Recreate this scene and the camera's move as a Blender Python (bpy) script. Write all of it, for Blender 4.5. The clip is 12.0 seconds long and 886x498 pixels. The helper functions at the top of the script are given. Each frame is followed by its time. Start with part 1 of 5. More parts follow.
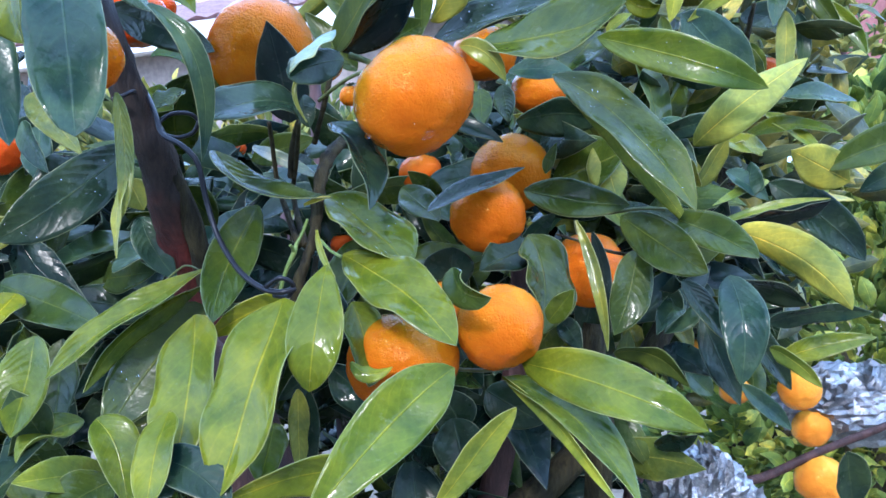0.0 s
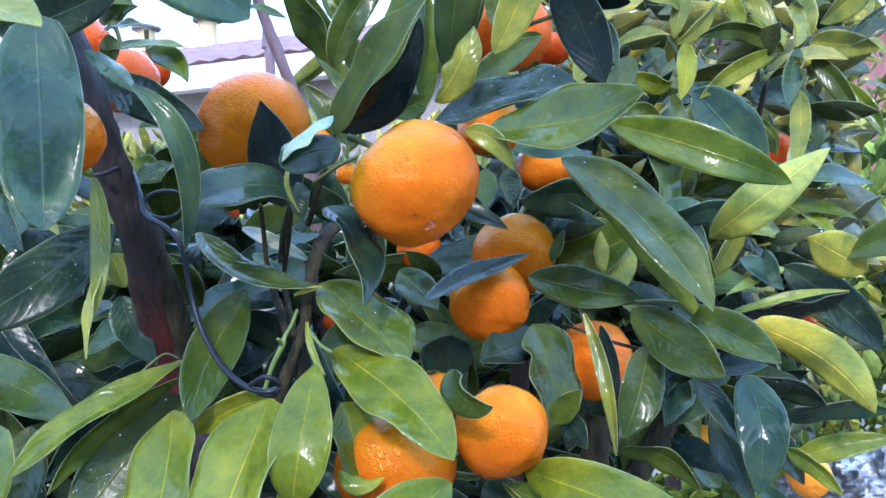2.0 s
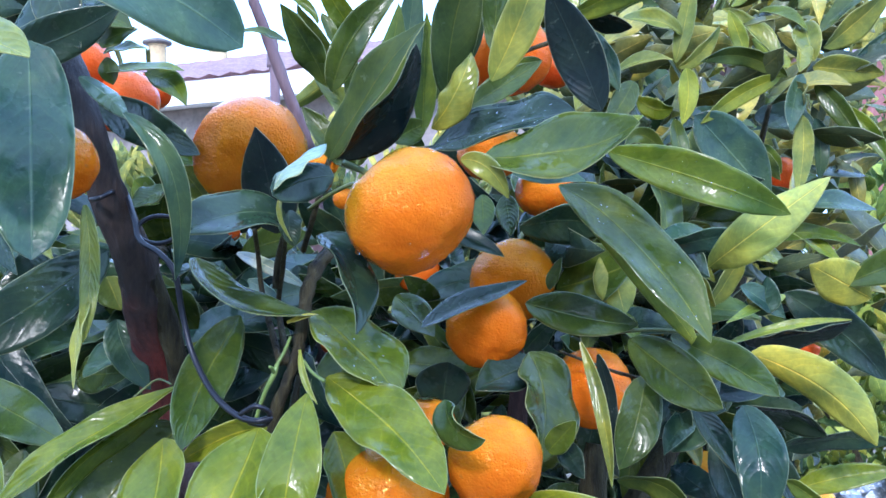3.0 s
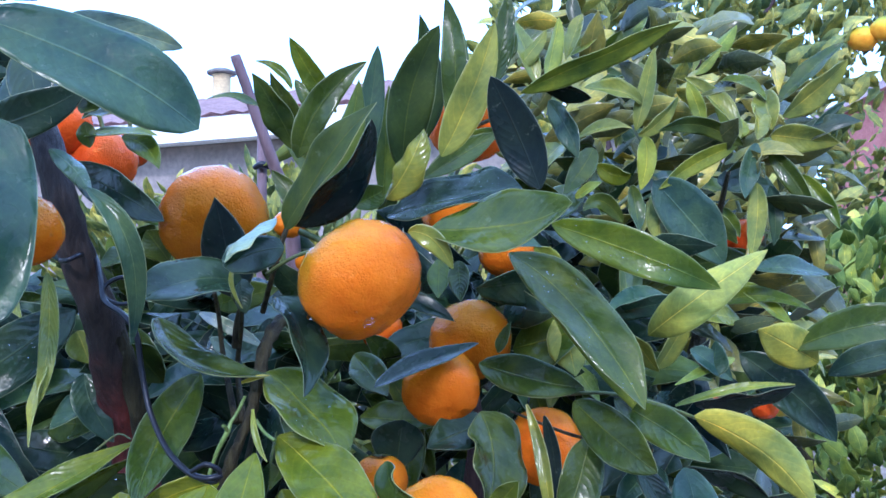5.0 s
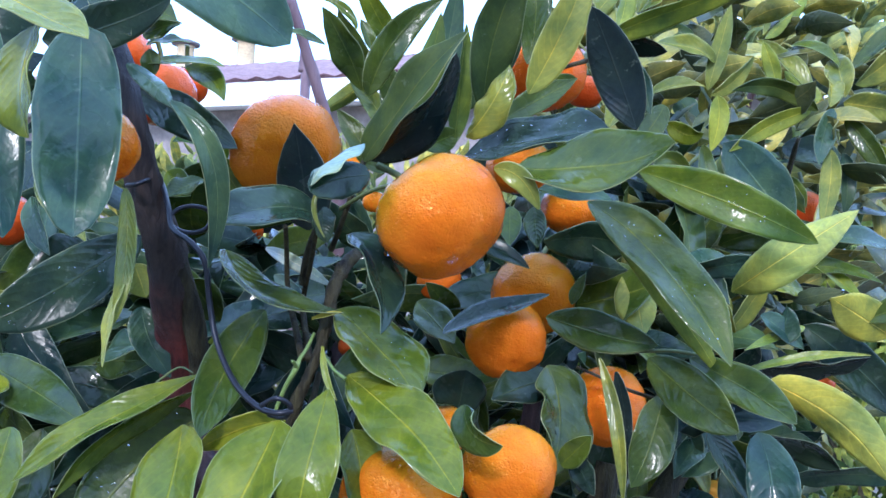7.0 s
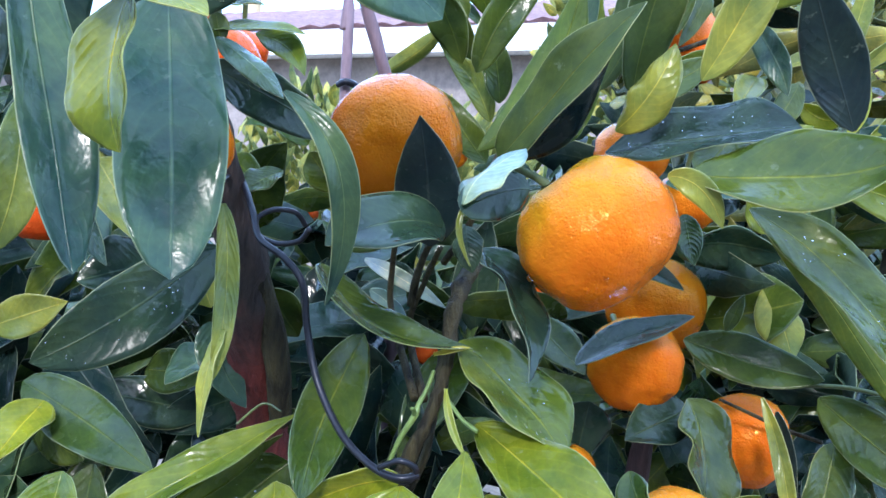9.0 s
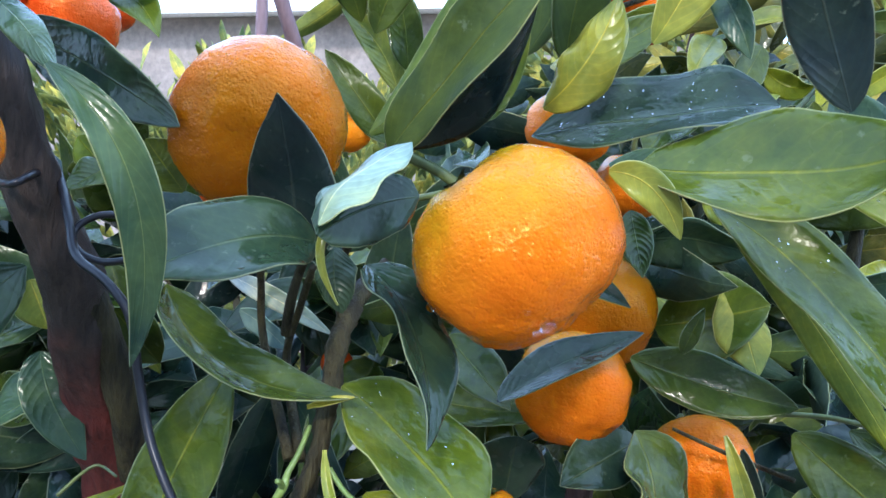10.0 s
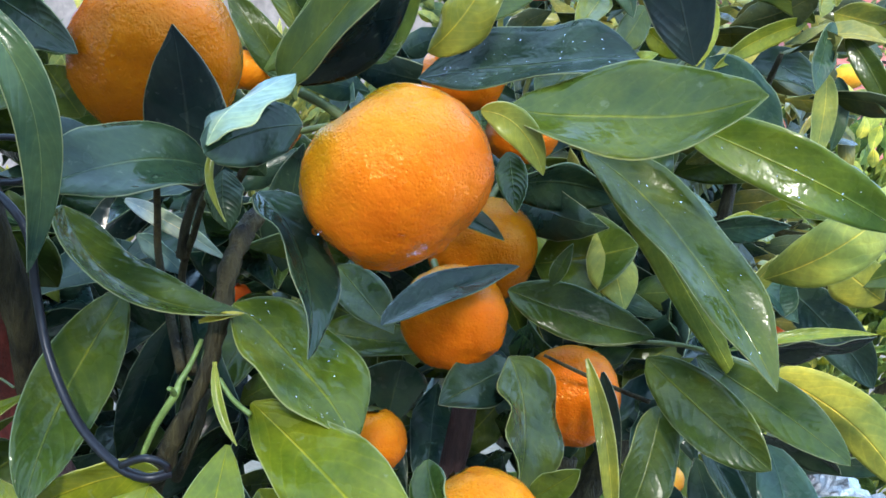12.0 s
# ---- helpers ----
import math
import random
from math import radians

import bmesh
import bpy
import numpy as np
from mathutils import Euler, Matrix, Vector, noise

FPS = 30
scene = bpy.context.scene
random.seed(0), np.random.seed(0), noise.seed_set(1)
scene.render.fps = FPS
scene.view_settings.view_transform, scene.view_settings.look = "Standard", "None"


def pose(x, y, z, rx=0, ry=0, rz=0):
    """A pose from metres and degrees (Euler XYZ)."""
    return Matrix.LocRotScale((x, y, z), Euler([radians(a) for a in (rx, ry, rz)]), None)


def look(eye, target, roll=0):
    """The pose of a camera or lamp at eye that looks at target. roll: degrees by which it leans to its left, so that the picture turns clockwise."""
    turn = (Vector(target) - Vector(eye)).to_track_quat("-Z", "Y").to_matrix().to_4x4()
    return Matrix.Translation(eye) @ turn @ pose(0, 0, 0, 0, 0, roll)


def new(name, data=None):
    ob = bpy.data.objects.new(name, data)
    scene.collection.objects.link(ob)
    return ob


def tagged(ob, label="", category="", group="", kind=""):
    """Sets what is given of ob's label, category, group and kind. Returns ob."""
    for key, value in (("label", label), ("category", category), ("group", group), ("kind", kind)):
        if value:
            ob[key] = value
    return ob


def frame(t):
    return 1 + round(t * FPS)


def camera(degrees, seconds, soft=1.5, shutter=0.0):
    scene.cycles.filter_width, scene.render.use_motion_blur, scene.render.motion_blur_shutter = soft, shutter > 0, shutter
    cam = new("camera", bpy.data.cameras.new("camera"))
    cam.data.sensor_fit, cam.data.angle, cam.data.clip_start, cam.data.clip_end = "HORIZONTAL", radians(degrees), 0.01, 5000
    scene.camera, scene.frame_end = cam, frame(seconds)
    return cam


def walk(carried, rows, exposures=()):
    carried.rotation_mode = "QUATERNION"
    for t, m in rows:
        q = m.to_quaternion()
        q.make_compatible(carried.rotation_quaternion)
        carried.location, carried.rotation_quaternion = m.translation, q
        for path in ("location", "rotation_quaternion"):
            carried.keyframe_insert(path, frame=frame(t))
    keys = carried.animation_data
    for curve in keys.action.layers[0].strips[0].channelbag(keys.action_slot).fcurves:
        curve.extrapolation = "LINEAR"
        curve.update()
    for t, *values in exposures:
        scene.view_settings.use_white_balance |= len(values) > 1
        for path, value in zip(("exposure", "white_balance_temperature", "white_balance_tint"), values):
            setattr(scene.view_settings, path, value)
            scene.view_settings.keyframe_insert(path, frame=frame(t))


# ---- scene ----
cam = camera(52.8, 12.0, 1.6)
PATH = [
    (0, (0.031, 0.048, 1.415), (-0.024, 2.044, 1.3), -3.0),
    (0.5, (0.029, 0.043, 1.436), (0.006, 2.041, 1.353), -2.1),
    (1, (0.03, 0.058, 1.443), (0.019, 2.058, 1.4), -1.9),
    (1.5, (0.03, 0.073, 1.441), (0.003, 2.073, 1.417), -1.8),
    (2, (0.029, 0.082, 1.44), (-0.013, 2.081, 1.427), -1.6),
    (2.5, (0.03, 0.086, 1.443), (-0.022, 2.086, 1.446), -1.5),
    (3, (0.036, 0.086, 1.447), (-0.023, 2.085, 1.467), -1.1),
    (3.2, (0.039, 0.085, 1.449), (-0.021, 2.084, 1.477), -0.9),
    (4.8, (0.063, 0.06, 1.461), (-0.005, 2.056, 1.565), -0.1),
    (5, (0.065, 0.061, 1.462), (0.007, 2.058, 1.568), -0.1),
    (5.5, (0.072, 0.062, 1.443), (0.019, 2.058, 1.543), 0.1),
    (6, (0.081, 0.074, 1.434), (0.029, 2.071, 1.519), 0.7),
    (6.5, (0.056, 0.076, 1.438), (-0.007, 2.074, 1.505), 1.5),
    (7, (0.028, 0.081, 1.441), (-0.059, 2.078, 1.499), 2.6),
    (7.5, (0.01, 0.082, 1.444), (-0.113, 2.078, 1.497), 3.4),
    (7.7, (0.004, 0.083, 1.445), (-0.135, 2.077, 1.492), 3.7),
    (9.3, (-0.046, 0.199, 1.48), (-0.105, 2.197, 1.407), 3.4),
    (9.5, (-0.035, 0.221, 1.486), (-0.075, 2.218, 1.396), 3.2),
    (10, (-0.023, 0.26, 1.488), (0.011, 2.255, 1.359), 3.0),
    (10.5, (-0.014, 0.267, 1.486), (0.099, 2.257, 1.33), 3.4),
    (11, (-0.004, 0.268, 1.487), (0.18, 2.252, 1.315), 4.1),
    (11.5, (-0.001, 0.258, 1.486), (0.23, 2.235, 1.293), 4.9),
    (12, (-0.013, 0.232, 1.482), (0.22, 2.206, 1.265), 4.9),
]
walk(cam, [(t, look(eye, target, roll)) for t, eye, target, roll in PATH], [(0, 0.39, 4950, 24), (3, 0.40, 4900, 25), (5, 0.10, 4700, 28), (6, 0.08, 4720, 28), (7, 0.19, 4850, 27), (9.5, 0.48, 5200, 21), (10.5, 0.41, 5400, 17), (12, 0.32, 5350, 14)])

# ---- light: bright hazy sky, soft sun behind the viewer's right shoulder ----
SUN_ELEVATION, SUN_AZIMUTH = 31.5, 186.0
world = bpy.data.worlds.new("world")
scene.world = world
world.use_nodes = True
wn = world.node_tree
wn.nodes.clear()
w_out = wn.nodes.new("ShaderNodeOutputWorld")
w_bg = wn.nodes.new("ShaderNodeBackground")
w_sky = wn.nodes.new("ShaderNodeTexSky")
w_sky.sky_type = "NISHITA"
w_sky.sun_disc = False
w_sky.sun_elevation = radians(SUN_ELEVATION)
w_sky.sun_rotation = radians(SUN_AZIMUTH)
w_sky.air_density, w_sky.dust_density, w_sky.ozone_density = 1.0, 4.0, 1.5
w_bg.inputs["Strength"].default_value = 0.07
wn.links.new(w_sky.outputs[0], w_bg.inputs["Color"])
w_haze = wn.nodes.new("ShaderNodeBackground")  # thin bright cloud over the whole sky
w_haze.inputs["Color"].default_value = (0.56, 0.79, 1.0, 1)
w_haze.inputs["Strength"].default_value = 2.75
w_add = wn.nodes.new("ShaderNodeAddShader")
wn.links.new(w_bg.outputs[0], w_add.inputs[0])
wn.links.new(w_haze.outputs[0], w_add.inputs[1])
wn.links.new(w_add.outputs[0], w_out.inputs["Surface"])

sun_data = bpy.data.lights.new("sun", "SUN")
sun_data.energy, sun_data.angle, sun_data.color = 2.6, radians(6), (1.0, 0.91, 0.74)
sun = new("sun", sun_data)
az, el = radians(SUN_AZIMUTH), radians(SUN_ELEVATION)
sun.matrix_world = look((math.sin(az) * math.cos(el) * 9, math.cos(az) * math.cos(el) * 9, math.sin(el) * 9), (0, 0, 0))


# ---- materials ----
def material(name):
    m = bpy.data.materials.new(name)
    m.use_nodes = True
    t = m.node_tree
    return m, t, t.nodes["Principled BSDF"], t.nodes["Material Output"]


def node(t, kind, **values):
    n = t.nodes.new(kind)
    for key, value in values.items():
        if key in n.inputs:
            n.inputs[key].default_value = value
    return n


def ramp(t, source, stops):
    n = t.nodes.new("ShaderNodeValToRGB")
    e = n.color_ramp.elements
    while len(e) < len(stops):
        e.new(0.5)
    for slot, (at, colour) in zip(e, stops):
        slot.position, slot.color = at, (*colour, 1)
    t.links.new(source, n.inputs["Fac"])
    return n.outputs["Color"]


def maths(t, op, a, b=None):
    n = t.nodes.new("ShaderNodeMath")
    n.operation = op
    for slot, v in zip(n.inputs, (a, b)):
        if v is None:
            continue
        if isinstance(v, (int, float)):
            slot.default_value = v
        else:
            t.links.new(v, slot)
    return n.outputs[0]


def mixed(t, fac, a, b, blend="MIX"):
    n = t.nodes.new("ShaderNodeMix")
    n.data_type, n.blend_type = "RGBA", blend
    for slot, v in ((n.inputs["Factor"], fac), (n.inputs[6], a), (n.inputs[7], b)):
        if isinstance(v, (int, float)):
            slot.default_value = v
        elif isinstance(v, tuple):
            slot.default_value = (*v, 1)
        else:
            t.links.new(v, slot)
    return n.outputs[2]


def noise_tex(t, coords, scale, detail=3.0, rough=0.55):
    n = node(t, "ShaderNodeTexNoise", Scale=scale, Detail=detail, Roughness=rough)
    t.links.new(coords, n.inputs["Vector"])
    return n.outputs["Fac"]


def bumped(t, height, strength, distance, bsdf, before=None):
    n = node(t, "ShaderNodeBump", Strength=strength, Distance=distance)
    t.links.new(height, n.inputs["Height"])
    if before is not None:
        t.links.new(before, n.inputs["Normal"])
    t.links.new(n.outputs[0], bsdf.inputs["Normal"])
    return n.outputs[0]


def shifted_coords(t):
    """Object coordinates moved by each object's own random number."""
    tc = t.nodes.new("ShaderNodeTexCoord")
    oi = t.nodes.new("ShaderNodeObjectInfo")
    n = t.nodes.new("ShaderNodeVectorMath")
    n.operation = "ADD"
    t.links.new(tc.outputs["Object"], n.inputs[0])
    t.links.new(maths(t, "MULTIPLY", oi.outputs["Random"], 3.0), n.inputs[1])
    return n.outputs[0], oi


def leaf_material(name, under, per_island=False):
    """Citrus leaf: pale midrib, side veins and margin, glossy above and dull below. The tint is each leaf's own colour."""
    m, t, b, out = material(name)
    coords, info = shifted_coords(t)
    uv = t.nodes.new("ShaderNodeTexCoord").outputs["UV"]
    sep = t.nodes.new("ShaderNodeSeparateXYZ")
    t.links.new(uv, sep.inputs[0])
    u, v = sep.outputs["X"], sep.outputs["Y"]
    off = maths(t, "ABSOLUTE", maths(t, "SUBTRACT", v, 0.5))
    rib = ramp(t, off, [(0.0, (1, 1, 1)), (0.009, (0.8, 0.8, 0.8)), (0.02, (0, 0, 0))])
    margin = ramp(t, off, [(0.486, (0, 0, 0)), (0.495, (0.52, 0.52, 0.52))])
    phase = maths(t, "SUBTRACT", maths(t, "MULTIPLY", u, 10.0), maths(t, "MULTIPLY", maths(t, "POWER", off, 1.7), 9.0))
    wob = noise_tex(t, coords, 40, 2)
    phase = maths(t, "ADD", phase, maths(t, "MULTIPLY", wob, 1.8))
    saw = maths(t, "ABSOLUTE", maths(t, "SUBTRACT", maths(t, "FRACT", phase), 0.5))
    vein = ramp(t, saw, [(0.0, (1, 1, 1)), (0.06, (0.35, 0.35, 0.35)), (0.16, (0, 0, 0))])
    if per_island:
        rnd = t.nodes.new("ShaderNodeNewGeometry").outputs["Random Per Island"]
        tint = ramp(t, rnd, per_island)
    else:
        tint = info.outputs["Color"]
    blotch = noise_tex(t, coords, 55, 4)
    fine = noise_tex(t, coords, 420, 3)
    tone = mixed(t, 1.0, tint, ramp(t, blotch, [(0.3, (0.52, 0.62, 0.78)), (0.7, (1.3, 1.2, 0.92))]), "MULTIPLY")
    tone = mixed(t, 1.0, tone, ramp(t, fine, [(0.3, (0.9, 0.9, 0.9)), (0.7, (1.1, 1.1, 1.1))]), "MULTIPLY")
    tone = mixed(t, maths(t, "MULTIPLY", maths(t, "MULTIPLY", vein, noise_tex(t, coords, 90, 2)), 0.5), tone, mixed(t, 1.0, tone, (1.9, 1.6, 1.3), "MULTIPLY"))
    tone = mixed(t, maths(t, "MULTIPLY", rib, 0.75), tone, mixed(t, 1.0, tone, (2.6, 2.0, 1.7), "MULTIPLY"))
    tone = mixed(t, margin, tone, mixed(t, 0.6, mixed(t, 1.0, tone, (2.6, 2.1, 1.9), "MULTIPLY"), (0.52, 0.55, 0.32)))
    broad = noise_tex(t, coords, 17, 2)
    tone = mixed(t, 1.0, tone, ramp(t, broad, [(0.32, (0.66, 0.78, 0.95)), (0.68, (1.32, 1.16, 0.85))]), "MULTIPLY")
    mark = ramp(t, noise_tex(t, coords, 190, 3, 0.7), [(0.64, (0, 0, 0)), (0.74, (0.35, 0.35, 0.35))])
    tone = mixed(t, mark, tone, mixed(t, 0.5, tone, (0.30, 0.34, 0.24)))
    t.links.new(tone, b.inputs["Base Color"])
    wet = noise_tex(t, coords, 38, 3)
    if under:
        b.inputs["Roughness"].default_value = 0.55
        b.inputs["Specular IOR Level"].default_value = 0.22
    else:
        t.links.new(ramp(t, wet, [(0.33, (0.10, 0.10, 0.10)), (0.48, (0.19, 0.19, 0.19)), (0.64, (0.34, 0.34, 0.34))]), b.inputs["Roughness"])
        b.inputs["Specular IOR Level"].default_value = 0.32
        b.inputs["Specular Tint"].default_value = (1.0, 0.96, 0.82, 1)
    bulge = maths(t, "MULTIPLY", maths(t, "SINE", maths(t, "MULTIPLY", saw, 3.1416)), ramp(t, noise_tex(t, coords, 26, 2), [(0.42, (0, 0, 0)), (0.62, (1, 1, 1))]))
    height = maths(t, "ADD", maths(t, "MULTIPLY", bulge, 0.24 if not under else -0.15), maths(t, "MULTIPLY", rib, -0.45 if not under else 1.2))
    height = maths(t, "ADD", height, maths(t, "MULTIPLY", blotch, 2.1))
    height = maths(t, "ADD", height, maths(t, "MULTIPLY", fine, 0.10))
    bumped(t, height, 0.55, 0.0011, b)
    glow = node(t, "ShaderNodeBsdfTranslucent")
    t.links.new(mixed(t, 1.0, tone, (1.5, 1.6, 0.6), "MULTIPLY"), glow.inputs["Color"])
    mix = node(t, "ShaderNodeMixShader", Fac=0.22)
    t.links.new(b.outputs[0], mix.inputs[1])
    t.links.new(glow.outputs[0], mix.inputs[2])
    t.links.new(mix.outputs[0], out.inputs["Surface"])
    return m


M_LEAF = leaf_material("leaf_upper", False)
M_LEAF_UNDER = leaf_material("leaf_underside", True)
# inner leaves: the crown's own shade is painted in as dark tints
INNER_SHADE = [(0.0, (0.016, 0.032, 0.030)), (0.5, (0.028, 0.054, 0.034)), (0.8, (0.050, 0.088, 0.030)), (1.0, (0.11, 0.15, 0.03))]
M_INNER = leaf_material("leaf_inner", False, INNER_SHADE)
M_INNER_UNDER = leaf_material("leaf_inner_underside", True, INNER_SHADE)
SHRUB = [(0.0, (0.06, 0.10, 0.025)), (0.4, (0.15, 0.22, 0.045)), (0.75, (0.33, 0.40, 0.07)), (1.0, (0.58, 0.58, 0.12))]
# right-hand foliage: yellow-green tints raised to carry hazy glare
OUTER_GLARE = [(0.0, (0.032, 0.050, 0.032)), (0.5, (0.146, 0.148, 0.042)), (0.82, (0.31, 0.285, 0.065)), (1.0, (0.50, 0.45, 0.11))]
M_OUTER = leaf_material("leaf_outer", False, OUTER_GLARE)
M_OUTER_UNDER = leaf_material("leaf_outer_underside", True, OUTER_GLARE)
M_SHRUB = leaf_material("leaf_shrub", True, SHRUB)
FAR = [(0.0, (0.085, 0.125, 0.05)), (0.5, (0.22, 0.25, 0.07)), (1.0, (0.50, 0.47, 0.13))]
M_FAR = leaf_material("leaf_far_tree", True, FAR)


def peel_material():
    """Wet mandarin peel: oil-gland pits, small lumps, greener round the stalk and darkened there in place of shade."""
    m, t, b, out = material("mandarin_peel")
    coords, info = shifted_coords(t)
    big = noise_tex(t, coords, 32, 3)
    mid = noise_tex(t, coords, 150, 3)
    sep = t.nodes.new("ShaderNodeSeparateXYZ")
    t.links.new(t.nodes.new("ShaderNodeTexCoord").outputs["Object"], sep.inputs[0])
    height_on = maths(t, "ADD", maths(t, "MULTIPLY", sep.outputs["Z"], 20.0), maths(t, "MULTIPLY", big, 0.5))
    # green at the stalk, its dark side painted in; reflected red painted below
    ripe = ramp(t, height_on, [(0.0, (1.0, 0.80, 0.7)), (0.35, (1.0, 1.0, 1.0)), (0.56, (0.84, 1.06, 1.0)), (0.76, (0.42, 0.86, 1.0))])
    tone = mixed(t, 1.0, info.outputs["Color"], ripe, "MULTIPLY")
    tone = mixed(t, 1.0, tone, ramp(t, big, [(0.3, (0.86, 0.78, 0.7)), (0.7, (1.08, 1.12, 1.15))]), "MULTIPLY")
    tone = mixed(t, 1.0, tone, ramp(t, mid, [(0.25, (0.93, 0.88, 0.8)), (0.75, (1.05, 1.08, 1.1))]), "MULTIPLY")
    spot = noise_tex(t, coords, 75, 2, 0.4)
    tone = mixed(t, ramp(t, spot, [(0.74, (0, 0, 0)), (0.78, (0.5, 0.5, 0.5))]), tone, (0.25, 0.09, 0.02))
    t.links.new(tone, b.inputs["Base Color"])
    pores = node(t, "ShaderNodeTexVoronoi", Scale=620)
    t.links.new(coords, pores.inputs["Vector"])
    pit = ramp(t, pores.outputs["Distance"], [(0.0, (0, 0, 0)), (0.45, (1, 1, 1))])
    lump = noise_tex(t, coords, 520, 2)
    height = maths(t, "ADD", maths(t, "MULTIPLY", pit, 0.40), maths(t, "MULTIPLY", lump, 0.55))
    height = maths(t, "ADD", height, maths(t, "MULTIPLY", noise_tex(t, coords, 260, 3), 1.1))
    height = maths(t, "ADD", height, maths(t, "MULTIPLY", big, 1.2))
    bumped(t, height, 0.6, 0.0010, b)
    t.links.new(ramp(t, mid, [(0.35, (0.06, 0.06, 0.06)), (0.65, (0.13, 0.13, 0.13))]), b.inputs["Roughness"])
    b.inputs["Subsurface Weight"].default_value = 0.22
    b.inputs["Specular IOR Level"].default_value = 0.27
    b.inputs["Specular Tint"].default_value = (1.0, 0.76, 0.26, 1)
    b.inputs["Subsurface Radius"].default_value = (1.0, 0.35, 0.08)
    b.inputs["Subsurface Scale"].default_value = 0.006
    return m


M_PEEL = peel_material()


def simple(name, dark, light, scale, rough, bump=0.3, distance=0.002, stretch=(1, 1, 1), metal=0.0, detail=5, spec=0.5):
    """A surface with grain at two scales between two tones."""
    m, t, b, out = material(name)
    coords, info = shifted_coords(t)
    mp = t.nodes.new("ShaderNodeMapping")
    mp.inputs["Scale"].default_value = stretch
    t.links.new(coords, mp.inputs["Vector"])
    a = noise_tex(t, mp.outputs[0], scale, detail, 0.6)
    c = noise_tex(t, mp.outputs[0], scale * 7, 3)
    tone = mixed(t, 1.0, ramp(t, a, [(0.28, dark), (0.72, light)]), ramp(t, c, [(0.3, (0.8, 0.8, 0.8)), (0.7, (1.2, 1.2, 1.2))]), "MULTIPLY")
    t.links.new(tone, b.inputs["Base Color"])
    b.inputs["Roughness"].default_value = rough
    b.inputs["Metallic"].default_value = metal
    b.inputs["Specular IOR Level"].default_value = spec
    bumped(t, maths(t, "ADD", a, maths(t, "MULTIPLY", c, 0.4)), bump, distance, b)
    return m


M_BARK = simple("bark", (0.018, 0.010, 0.009), (0.085, 0.042, 0.034), 110, 0.55, 0.8, 0.003, (1, 1, 0.2), spec=0.25)


def limb_material():
    """Dark wet bark that turns red-brown where it has peeled, low on the limb."""
    m, t, b, out = material("bark_peeling")
    coords = t.nodes.new("ShaderNodeTexCoord").outputs["Object"]
    mp = t.nodes.new("ShaderNodeMapping")
    mp.inputs["Scale"].default_value = (1, 1, 0.22)
    t.links.new(coords, mp.inputs["Vector"])
    grain = noise_tex(t, mp.outputs[0], 260, 6, 0.7)
    patch = noise_tex(t, coords, 28, 4)
    sep = t.nodes.new("ShaderNodeSeparateXYZ")
    t.links.new(coords, sep.inputs[0])
    low = maths(t, "ADD", maths(t, "MULTIPLY", maths(t, "SUBTRACT", 1.436, sep.outputs["Z"]), 14.0), maths(t, "SUBTRACT", patch, 0.5))
    low = ramp(t, low, [(0.1, (0, 0, 0)), (0.75, (1, 1, 1))])
    dark = ramp(t, grain, [(0.3, (0.010, 0.008, 0.008)), (0.7, (0.052, 0.036, 0.027))])
    red = ramp(t, grain, [(0.3, (0.055, 0.013, 0.011)), (0.7, (0.19, 0.040, 0.028))])
    t.links.new(mixed(t, low, dark, red), b.inputs["Base Color"])
    b.inputs["Roughness"].default_value = 0.5
    b.inputs["Specular IOR Level"].default_value = 0.25
    bumped(t, maths(t, "ADD", grain, maths(t, "MULTIPLY", patch, 0.6)), 0.7, 0.003, b)
    return m


M_LIMB = limb_material()
M_TWIG = simple("twig_bark", (0.006, 0.005, 0.004), (0.075, 0.062, 0.024), 190, 0.6, 1.0, 0.004, (1, 1, 0.14), spec=0.18)
M_SHOOT = simple("green_shoot", (0.040, 0.055, 0.015), (0.12, 0.14, 0.03), 90, 0.4, 0.3, 0.0008)
M_GREEN = simple("pale_green_shoot", (0.10, 0.15, 0.03), (0.20, 0.27, 0.06), 90, 0.4, 0.3, 0.0008)
M_STAKE = simple("stake_wood", (0.10, 0.06, 0.065), (0.22, 0.14, 0.14), 30, 0.75, 0.4, 0.002, (1, 1, 0.2))
M_CABLE = simple("black_cable", (0.006, 0.006, 0.009), (0.014, 0.014, 0.018), 80, 0.32, 0.1, 0.0004, spec=0.3)
M_FOIL = simple("crumpled_foil", (0.34, 0.34, 0.34), (0.50, 0.49, 0.48), 90, 0.34, 0.9, 0.003, metal=1.0)
# soil tone raised so the ground throws fill light up into the leaves
M_SOIL = simple("soil", (0.17, 0.13, 0.09), (0.33, 0.27, 0.19), 6, 0.9, 0.8, 0.02)
# house wall: shade under the eaves is put into the plaster colour
M_PLASTER = simple("shaded_plaster", (0.20, 0.165, 0.14), (0.28, 0.235, 0.20), 3, 0.85, 0.2, 0.004)
M_WHITE = simple("white_paint", (0.74, 0.74, 0.72), (0.82, 0.82, 0.80), 4, 0.5, 0.1, 0.002)
M_TILE = simple("roof_tile", (0.36, 0.22, 0.20), (0.52, 0.35, 0.32), 5, 0.8, 0.3, 0.006)
M_POT = simple("chimney_clay", (0.40, 0.28, 0.13), (0.52, 0.39, 0.20), 8, 0.8, 0.3, 0.004)
M_CAP = simple("chimney_cap", (0.10, 0.09, 0.08), (0.20, 0.18, 0.15), 8, 0.7, 0.3, 0.004)
M_BRICK = simple("red_wall", (0.36, 0.10, 0.07), (0.52, 0.18, 0.13), 6, 0.85, 0.3, 0.005)
